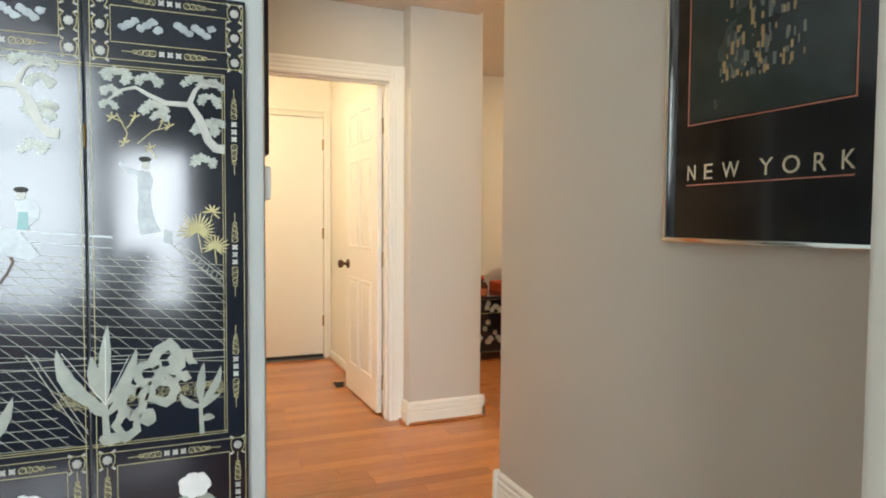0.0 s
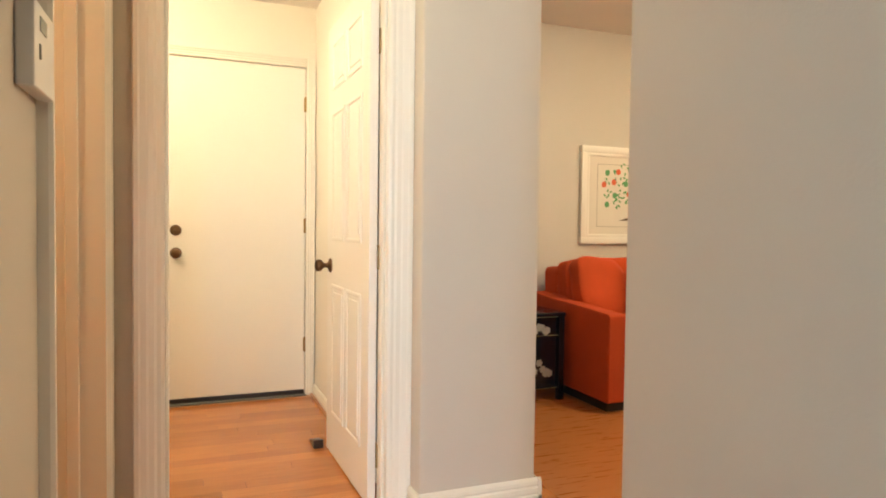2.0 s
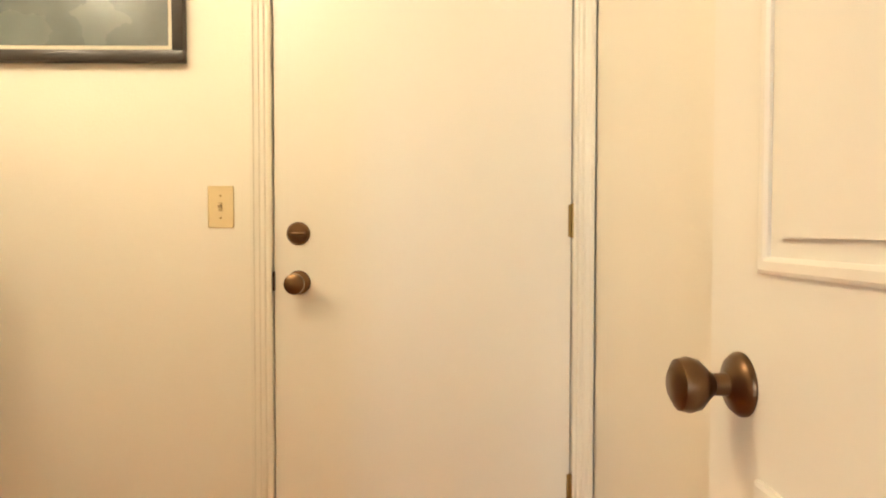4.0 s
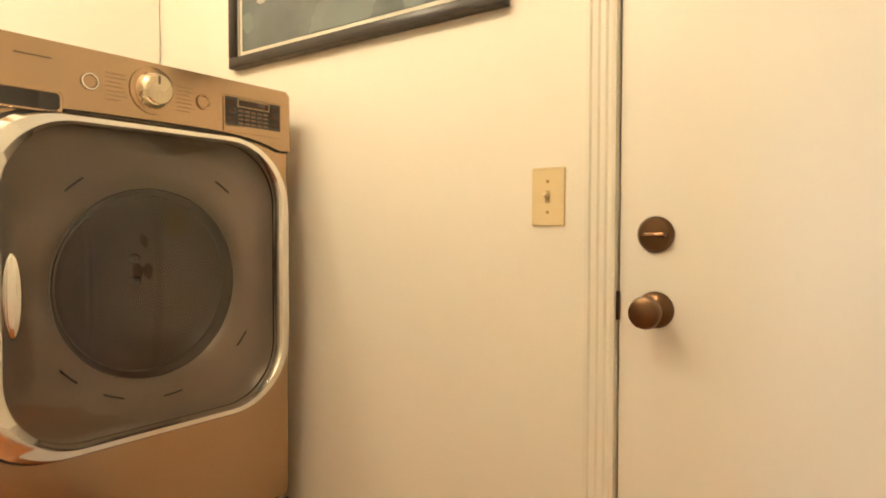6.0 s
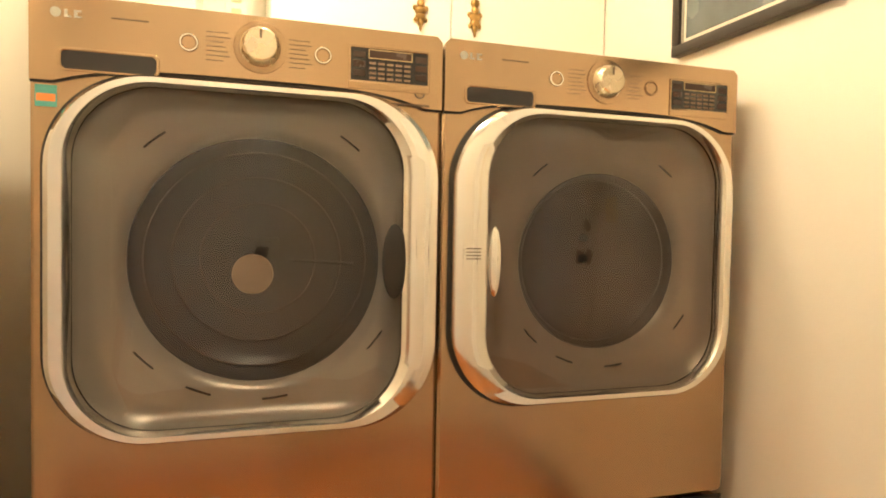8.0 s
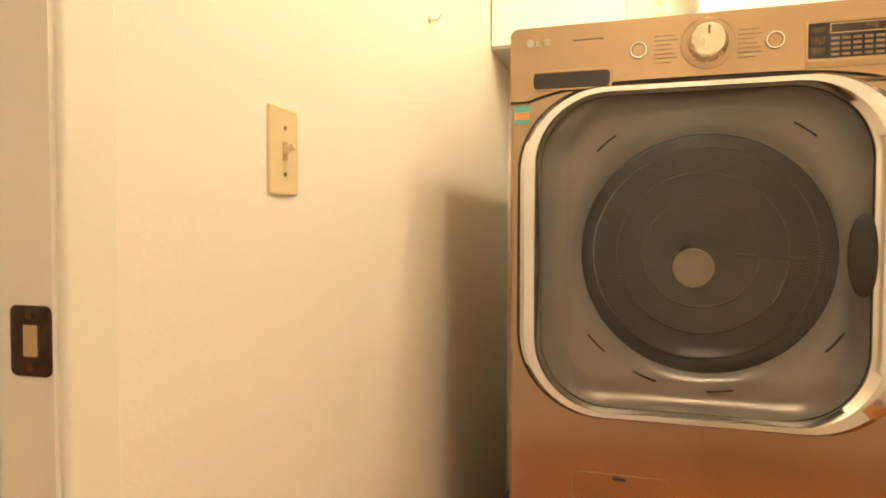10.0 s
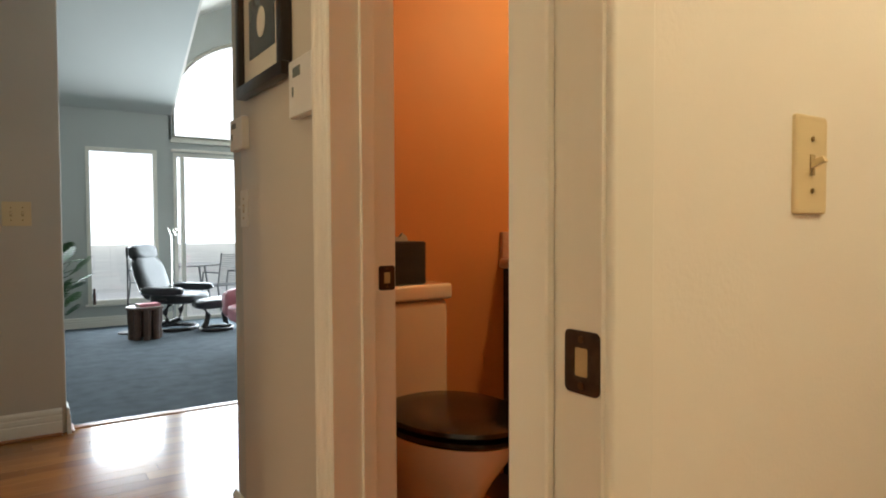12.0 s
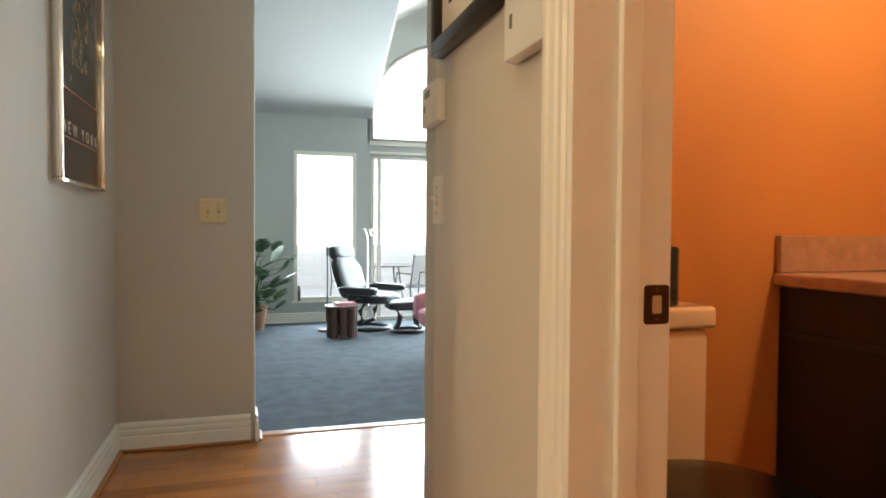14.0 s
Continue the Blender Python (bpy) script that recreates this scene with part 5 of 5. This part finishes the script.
for k in range(3):
    x = sx0 + .135 + cw * (k + .5)
    bm = bmesh.new(); cushion(bm, x, sy0 + .37, .378, cw + .004, .76, .165, n=14, soft=.12); part("seat_cushion", bm, M_SOFA, sofa, "", True)
    bm = bmesh.new(); cushion(bm, 0, 0, 0, cw - .01, .20, .46, pose(x, sy1 - .24, .635, -12, 0, 0), n=14, soft=.20); part("back_cushion", bm, M_SOFA, sofa, "", True)
oc = thing("cushion", "loose orange-red cushion leaning on the sofa arm", "cushion", (3.10, 5.02, .68)); 
bm = bmesh.new(); cushion(bm, 0, 0, 0, .44, .15, .40, pose(0, 0, 0, -22, 8, 10)); part("cover", bm, M_SOFA, oc, "", True)
pl = thing("striped_cushion", "cream and tan striped cushion on the orange sofa", "cushion", (3.46, 4.86, .635))
PM = pose(0, 0, 0, -24, 14, 6)
def pillow_shape(bm, m, s, t):
    N = 16; vs = []
    for side in (1, -1):
        g = []
        for i in range(N + 1):
            for j in range(N + 1):
                u, v = 2 * i / N - 1, 2 * j / N - 1
                pin = 1 - .10 * (1 - (u * u)) * abs(v) ** 3; pin2 = 1 - .10 * (1 - v * v) * abs(u) ** 3
                h = t * max(0, (1 - u ** 4) * (1 - v ** 4)) ** .55
                h *= 1 + .25 * noise.noise(Vector((u * 2.2, v * 2.2, side)))
                notch = .22 * s * max(0, 1 - abs(u) * 2.2) * max(0, v) ** 2
                g.append(bm.verts.new(m @ Vector((u * s * pin2, side * h, v * s * pin - notch))))
        vs.append(g)
        for i in range(N):
            for j in range(N):
                bm.faces.new((g[i * (N + 1) + j], g[(i + 1) * (N + 1) + j], g[(i + 1) * (N + 1) + j + 1], g[i * (N + 1) + j + 1]))
    bmesh.ops.remove_doubles(bm, verts=bm.verts[:], dist=.0005)


bm = bmesh.new(); pillow_shape(bm, PM, .21, .085)
cov = part("cover", bm, M_PILLOW, pl, "", True)
cov.data.materials.append(M_TAN)
inv = PM.inverted()
for p in cov.data.polygons:
    q = inv @ p.center
    if int((q.z + .5) / .045) % 2: p.material_index = 1
st = thing("side_table", "black lacquer side cabinet with pearl inlay beside the sofa", "side table", (2.47, 5.05, 0))
tp = block("tabletop", (-.24, .24, -.24, .24, .525, .55), M_LACQ, st, "", .005)
for x in (-.215, .215):
    for y in (-.215, .215): block("leg", (x - .02, x + .02, y - .02, y + .02, 0, .525), M_LACQ, st, "", .004)
block("body", (-.20, .20, -.20, .20, .07, .525), M_LACQ, st, "", .003)
block("drawer", (-.19, .19, -.212, -.2, .41, .515), M_LACQ, st, "", .003)
block("door", (-.19, .19, -.212, -.2, .085, .40), M_LACQ, st, "", .003)
rnd = random.Random(9); bm = bmesh.new(); MM = Matrix.Translation((0, -.2125, 0)) @ TGY
for cz, n, sp in ((.462, 9, .03), (.25, 14, .09)):
    for k in range(n):
        cx = .30 * (rnd.random() - .5); z = cz + 2 * sp * (rnd.random() - .5)
        for f in flower(cx, z, .026, 6, rnd.random()): slab(bm, f, .002 + .0002 * k, MM)
part("pearl_inlay", bm, M_PEARL2, st)["kind"] = "stuff"
bm = bmesh.new()
for z in (.075, .405, .52): box(bm, -.2, .2, -.2135, -.2120, z - .0015, z + .0015)
part("gold_lines", bm, M_GOLD, st)
vs_ = thing("glass_vase", "small red glass bottle on the side table", "vase", (2.46, 4.93, .55))
bm = bmesh.new(); lathe(bm, [(0, 0), (.035, 0), (.045, .03), (.045, .08), (.02, .12), (.013, .15), (.02, .17), (0, .17)], Matrix(), 24); part("bottle", bm, M_REDGLASS, vs_, "", True)
ot = thing("storage_ottoman", "black leather storage ottoman in front of the sofa", "ottoman", (3.48, 3.83, 0), rz=1)
block("body", (-.38, .38, -.27, .27, .03, .36), M_LEATHER, ot, "", .02, 3)
bm = bmesh.new(); cushion(bm, 0, 0, .40, .78, .56, .10); part("lid", bm, M_LEATHER, ot, "", True)
for x in (-.33, .33):
    for y in (-.22, .22): block("foot", (x - .025, x + .025, y - .025, y + .025, 0, .035), M_BLACKPL, ot)


def tree_print(th, w, h, d):
    fw = .055
    bm = bmesh.new(); ring(bm, rrect(.05, w - .05, .05, h - .05, .002, 2), rrect(.075, w - .075, .075, h - .075, .002, 2), .012, Matrix.Translation((0, 0, d))); part("inner_frame", bm, M_TRIM, th)
    bm = bmesh.new()
    for b in ((.15, w - .15, .13, .132), (.15, w - .15, h - .132, h - .13), (.15, .152, .13, h - .13), (w - .152, w - .15, .13, h - .13)): box(bm, *b, d, d + .001)
    part("printed_line", bm, M_PRINT, th)
    rnd = random.Random(6); cx, b0 = w / 2, .19
    bm = bmesh.new(); Z = Matrix.Translation((0, 0, d))
    for l in strokes([(cx, b0), (cx, b0 + .11)], .012) + [[(cx - .10, b0 - .012), (cx + .10, b0 - .012), (cx + .03, b0 + .008), (cx - .03, b0 + .008)]]: slab(bm, l, .001, Z)
    part("printed_trunk", bm, M_PRINT, th)
    dots = [(-.21, .33), (-.11, .34), (.0, .36), (.1, .33), (.2, .34), (-.24, .24), (-.04, .25), (.06, .26), (.23, .25), (-.15, .26), (-.14, .16), (-.01, .17), (.09, .15), (.19, .17), (-.21, .09), (.21, .09)]
    for mt, sel in ((M_GREENDOT, 0), (M_REDDOT, 1)):
        bm = bmesh.new()
        for k, (x, z) in enumerate(dots):
            if k % 2 == sel:
                one = bmesh.new(); slab(one, [(cx + x + .021 * math.cos(a * .5236), b0 + .02 + z + .023 * math.sin(a * .5236)) for a in range(12)], .0014, Z); part("printed_fruit", one, mt, th)
        if sel == 0:
            for k in range(90):
                a = rnd.random() * 6.28; r = .25 * math.sqrt(rnd.random()); slab(bm, petal(cx + r * math.cos(a), b0 + .24 + .72 * r * math.sin(a), rnd.random() * 6.28, .028, .007), .001 + .00003 * (k % 9), Z)
        if sel == 0: part("printed_leaves", bm, mt, th)["kind"] = "stuff"
        else: bm.free()


framed("framed_tree_print", "white-framed print of a fruit tree in red and green", "picture", Matrix.Translation((3.24, 5.5, .96)) @ TGY, .90, .735, .05, .035, M_TRIM, M_MATBOARD, tree_print)

# ---------- living room ----------
def window_unit(name, x0, x1, z0, z1, label, mull=()):
    th = thing(name, label, "window"); th["kind"] = "structure"; f = .05
    for a, b, c, d in ((x0, x1, z0, z0 + f), (x0, x1, z1 - f, z1), (x0, x0 + f, z0 + f, z1 - f), (x1 - f, x1, z0 + f, z1 - f)):
        block("window_frame", (a, b, LY - .09, LY + .012, c, d), M_TRIM, th, "", .004)
    for m in mull: block("mullion", (m - .028, m + .028, LY - .08, LY - .02, z0 + f, z1 - f), M_TRIM, th, "", .003)
    pn = block("pane", (x0 + f, x1 - f, LY - .062, LY - .056, z0 + f, z1 - f), M_WINGLASS, th); pn.visible_shadow = False
    return th


w1 = window_unit("window_1", WINX0, WINX1, WINZ0, WINZ1, "tall white-framed living room window")
block("window_sill", (WINX0 - .03, WINX1 + .03, LY, LY + .045, WINZ0 - .03, WINZ0), M_TRIM, w1, "", .005)
window_unit("window_2", SLX0, SLX1, LF, SLZ + .06, "white-framed sliding glass door to the patio", (-1.05, -2.45))
aw = thing("window_3", "arched white window above the sliding door", "window"); aw["kind"] = "structure"
A = Matrix.Translation((0, LY + .01, 0)) @ Matrix.Rotation(radians(90), 4, "X")
o = [(AC + AW * math.cos(radians(a)), 2.62 + 1.25 * abs(math.sin(radians(a))) ** .8) for a in range(0, 181, 6)] + [(AC - AW, 2.27), (AC + AW, 2.27)]
i_ = [(AC + (AW - .05) * math.cos(radians(a)), 2.62 + 1.20 * abs(math.sin(radians(a))) ** .8) for a in range(0, 181, 6)] + [(AC - AW + .05, 2.32), (AC + AW - .05, 2.32)]
bm = bmesh.new(); ring(bm, o, i_, .08, A); part("window_frame", bm, M_TRIM, aw)
bm = bmesh.new(); slab(bm, i_, .005, Matrix.Translation((0, LY - .05, 0)) @ Matrix.Rotation(radians(90), 4, "X")); pn = part("pane", bm, M_WINGLASS, aw); pn.visible_shadow = False
block("window_sill", (SLX0, SLX1 + .03, LY, LY + .05, SLZ + .07, SLZ + .11), M_TRIM, aw, "", .006)
block("trim_rail", (SLX0, SLX1 + .03, LY, LY + .03, 2.22, 2.27), M_TRIM, aw, "", .006)


def recliner(at, rz):
    th = thing("recliner", "black leather swivel recliner on a round base", "armchair", at, rz=rz)
    bm = bmesh.new(); tube(bm, [(.28 * math.cos(i * .1571), .28 * math.sin(i * .1571), .024) for i in range(41)], .024, 8); part("base_ring", bm, M_DARKWOOD, th, "", True)
    for s in (-1, 1):
        bm = bmesh.new(); tube(bm, [(-.22, s * .12, .03), (.0, s * .15, .12), (-.02, s * .18, .24), (.06, s * .19, .36)], .036, 10); part("curved_leg", bm, M_DARKWOOD, th, "", True)
        bm = bmesh.new(); cushion(bm, .06, s * .36, .53, .56, .11, .10); part("armrest", bm, M_LEATHER, th, "", True)
        bm = bmesh.new(); tube(bm, [(-.1, s * .33, .36), (.1, s * .35, .42), (.12, s * .36, .5)], .022, 8); part("arm_support", bm, M_DARKWOOD, th)
    bm = bmesh.new(); cushion(bm, .08, 0, .42, .60, .58, .15); part("seat", bm, M_LEATHER, th, "", True)
    bm = bmesh.new(); cushion(bm, 0, 0, .27, .14, .58, .58, pose(-.22, 0, .42, 0, -20, 0)); part("backrest", bm, M_LEATHER, th, "", True)
    bm = bmesh.new(); cushion(bm, 0, 0, .62, .15, .50, .20, pose(-.22, 0, .42, 0, -20, 0)); part("headrest", bm, M_LEATHER, th, "", True)
    return th


recliner((-.76, -4.72, LF), 138)
fo = thing("footstool", "black leather footstool on a round wooden base", "footstool", (-1.20, -4.36, LF))
bm = bmesh.new(); tube(bm, [(.20 * math.cos(i * .1571), .20 * math.sin(i * .1571), .022) for i in range(41)], .022, 8); part("base_ring", bm, M_DARKWOOD, fo, "", True)
for s in (-1, 1):
    bm = bmesh.new(); tube(bm, [(s * .17, 0, .03), (s * .12, 0, .10), (s * .10, 0, .20), (s * .15, 0, .30)], .036, 10); part("curved_leg", bm, M_DARKWOOD, fo, "", True)
bm = bmesh.new(); cushion(bm, 0, 0, .35, .56, .42, .13); part("seat", bm, M_LEATHER, fo, "", True)
ctb = thing("carved_side_table", "small carved brown wooden drum table on the carpet", "side table", (-.33, -4.17, LF))
bm = bmesh.new(); cyl(bm, Matrix.Translation((0, 0, .37)), .21, .03, seg=36); part("tabletop", bm, M_CARVED, ctb)
for k in range(8):
    a = k * math.pi / 4; bm = bmesh.new(); c, s = math.cos(a) * .145, math.sin(a) * .145
    tube(bm, [(c, s, 0), (c, s, .08), (c * .92, s * .92, .14), (c, s, .2), (c, s, .357)], .042, 8, .05); part("carved_post", bm, M_CARVED, ctb, "", True)
bk = thing("book", "flat pale book on the carved table", "book", (-.36, -4.15, LF + .385), rz=12)
block("cover", (-.12, .12, -.08, .08, 0, .035), M_PINK, bk, "", .003); block("pages", (-.115, .121, -.075, .075, .006, .029), M_MATBOARD, bk)
fl = thing("floor_lamp", "slim black reading lamp with a small bright head", "floor lamp", (-.21, -4.66, LF))
bm = bmesh.new(); cyl(bm, Matrix.Translation((0, 0, .012)), .12, .02, seg=32); part("base", bm, M_BLACKPL, fl)
bm = bmesh.new(); tube(bm, [(0, 0, .02), (0, 0, 1.06)], .009, 8); part("pole", bm, M_BLACKPL, fl)
bm = bmesh.new(); tube(bm, [(0, 0, .96), (0, 0, 1.08)], .016, 8); part("grip", bm, M_BLACKPL, fl)
rl = thing("reading_lamp", "slim chrome lamp with a small tilted head behind the recliner", "floor lamp", (-.82, -5.12, LF))
bm = bmesh.new(); cyl(bm, Matrix.Translation((0, 0, .012)), .11, .02, seg=32); part("base", bm, M_CHROME, rl)
bm = bmesh.new(); tube(bm, [(0, 0, .02), (0, 0, 1.2), (.05, .02, 1.33), (-.02, .06, 1.30)], .008, 8); part("pole", bm, M_CHROME, rl)
bm = bmesh.new(); cyl(bm, Matrix.Translation((-.04, .07, 1.28)) @ Matrix.Rotation(radians(40), 4, "Y"), .045, .07, .02, 20); part("shade", bm, M_CHROME, rl, "", True)
pk = thing("pink_armchair", "pink leather swivel armchair on splayed metal legs", "armchair", (-1.27, -2.5, LF), rz=8)
bm = bmesh.new(); cushion(bm, 0, 0, .42, .70, .68, .22); part("seat", bm, M_PINK, pk, "", True)
bm = bmesh.new(); cushion(bm, 0, 0, .3, .22, .72, .42, pose(-.28, 0, .36, 0, -16, 0)); part("backrest", bm, M_PINK, pk, "", True)
for s in (-1, 1):
    bm = bmesh.new(); cushion(bm, .02, s * .36, .50, .62, .16, .32); part("arm", bm, M_PINK, pk, "", True)
for k in range(4):
    a = k * math.pi / 2 + .4; bm = bmesh.new(); tube(bm, [(0, 0, .14), (.2 * math.cos(a), .2 * math.sin(a), .09), (.38 * math.cos(a), .38 * math.sin(a), .012)], .016, 8); part("leg", bm, M_CHROME, pk)
bm = bmesh.new(); cyl(bm, Matrix.Translation((0, 0, .23)), .035, .20, seg=16); part("stem", bm, M_CHROME, pk)
sc = thing("figurine", "small dark carved figurine on the window sill", "figurine", (.09, LY + .025, WINZ0))
bm = bmesh.new(); lathe(bm, [(0, 0), (.02, 0), (.018, .06), (.022, .12), (.012, .17), (.016, .20), (0, .22)], Matrix(), 14); part("body", bm, M_CARVED, sc, "", True)
# house plant with lobed leaves
pt_ = thing("house_plant", "leafy green split-leaf plant in a clay pot by the window", "plant", (.70, -4.95, LF))
bm = bmesh.new(); lathe(bm, [(0, 0), (.13, 0), (.17, .26), (.18, .30), (.15, .30), (.14, .26), (0, .25)], Matrix(), 28); part("pot", bm, M_POT, pt_, "", True)
rnd = random.Random(11)
for k in range(44):
    a = rnd.random() * 6.28; h = .22 + .80 * rnd.random(); r = .18 + .24 * rnd.random()
    p0 = Vector((0, 0, .27)); p2 = Vector((r * math.cos(a), r * math.sin(a), h)); p1 = Vector((p2.x * .35, p2.y * .35, h * .8 + .08))
    bm = bmesh.new(); tube(bm, [p0, p0.lerp(p1, .6), p1, p2], .005, 5)
    tilt = pose(*p2, 20 + 50 * rnd.random(), 0, math.degrees(a) - 90)
    L = .15 + .10 * rnd.random(); n = 6
    for s in (-1, 1):
        for j in range(n):
            y = L * j / n; wd = .6 * L * math.sin(math.pi * (j + 1.0) / (n + 1.2))
            q = [(0, y), (s * wd * .7, y + .01), (s * wd, y + .25 * L / n + .03 * 1), (s * wd * .7, y + .8 * L / n + .01), (0, y + L / n)]
            f = [bm.verts.new(tilt @ Vector((x, yy, -.25 * (x * x + yy * yy) / L))) for x, yy in q]; bm.faces.new(f if s > 0 else f[::-1])
    part("leaf", bm, M_LEAF, pt_)

# ---------- outside ----------
block("patio", (-9, 6, -11, LY - .14, LF - .3, LF - .04), M_STONE); tagged(bpy.data.objects["patio"], "pale sunlit patio paving", "patio", kind="structure")
bm = bmesh.new(); bmesh.ops.create_grid(bm, x_segments=8, y_segments=8, size=900, matrix=Matrix.Translation((0, 0, LF - .5))); tagged(part("ground", bm, M_HAZE), "pale dry ground beyond the patio", "ground", kind="structure")


def patio_chair(at, rz):
    th = thing("patio_chair", "grey metal patio chair with a mesh back", "chair", at, "patio set", rz)
    for x in (-.24, .24):
        bm = bmesh.new(); tube(bm, [(x, .25, 0), (x, .25, .40), (x, -.2, .40), (x, -.32, .95)], .014, 8); part("side_frame", bm, M_GREYPAINT, th)
        bm = bmesh.new(); tube(bm, [(x, -.2, .40), (x, -.28, 0)], .014, 8); part("leg", bm, M_GREYPAINT, th)
        bm = bmesh.new(); tube(bm, [(x, -.24, .62), (x, .2, .62), (x, .25, .40)], .014, 8); part("arm", bm, M_GREYPAINT, th)
    block("seat", (-.23, .23, -.2, .25, .395, .41), M_GREYPAINT, th)
    bm = bmesh.new()
    for k in range(16): tube(bm, [(-.23, -.215 - .0072 * k, .44 + .032 * k), (.23, -.215 - .0072 * k, .44 + .032 * k)], .006, 5)
    part("back_slats", bm, M_GREYPAINT, th)
    return th


patio_chair((-1.95, -6.9, LF - .04), 200); patio_chair((-1.0, -8.2, LF - .04), 20)
ptb = thing("patio_table", "glass-topped grey metal patio table", "table", (-1.55, -7.6, LF - .04))
bm = bmesh.new(); cyl(bm, Matrix.Translation((0, 0, .72)), .55, .02, seg=40); part("tabletop", bm, M_GREYPAINT, ptb)
for k in range(4):
    a = k * math.pi / 2 + .78; bm = bmesh.new(); tube(bm, [(.42 * math.cos(a), .42 * math.sin(a), 0), (.3 * math.cos(a), .3 * math.sin(a), .71)], .016, 8); part("leg", bm, M_GREYPAINT, ptb)

bm = bmesh.new(); box(bm, -160, 160, -81, -80, -20, 90)
tagged(part("backdrop", bm, M_SKYGLOW), "bright white hazy sky", "sky", kind="structure")

# ---------- floor planks ----------
def plank_mesh(w, l):
    bm = bmesh.new(); box(bm, 0, l, 0, w, -.012, 0)
    me = bpy.data.meshes.new("plank"); bm.to_mesh(me); bm.free(); me.materials.append(M_WOOD); return me


PW = .0825; LENS_ = (.62, .84, 1.07); PMS = {l: plank_mesh(PW - .0009, l - .0012) for l in LENS_}
rnd = random.Random(5); rest = bmesh.new(); count = 0
def add_plank(x, y, l, l0):
    ob = new("plank", PMS[l0]); ob.location = (x, y, 0); ob.scale = (l / l0, 1, 1); ob.parent = FLOOR
y = .445
while y < GY - .0:
    wd = min(PW, GY - y)
    for x_a, x_b in ((-.55, 1.9), (1.9, 5.3), (-4.2, -.55)):
        x = x_a - rnd.random() * .5 if x_a == -.55 else x_a
        x = max(x, x_a)
        first = True
        while x < x_b - .02:
            l0 = rnd.choice(LENS_); l = l0 * (rnd.random() * .6 + .4 if first else 1); first = False
            l = min(l, x_b - x)
            if x_a == -.55 and wd == PW and count < 300:
                add_plank(x, y, l, l0); count += 1
            else:
                if not (x_b < 0 and y > 1.9): box(rest, x, x + l - .0012, y, y + wd - .0009, -.012, 0)
            x += l
    y += PW
ob = part("planks", rest, M_WOODREST, FLOOR); ob["kind"] = "stuff"
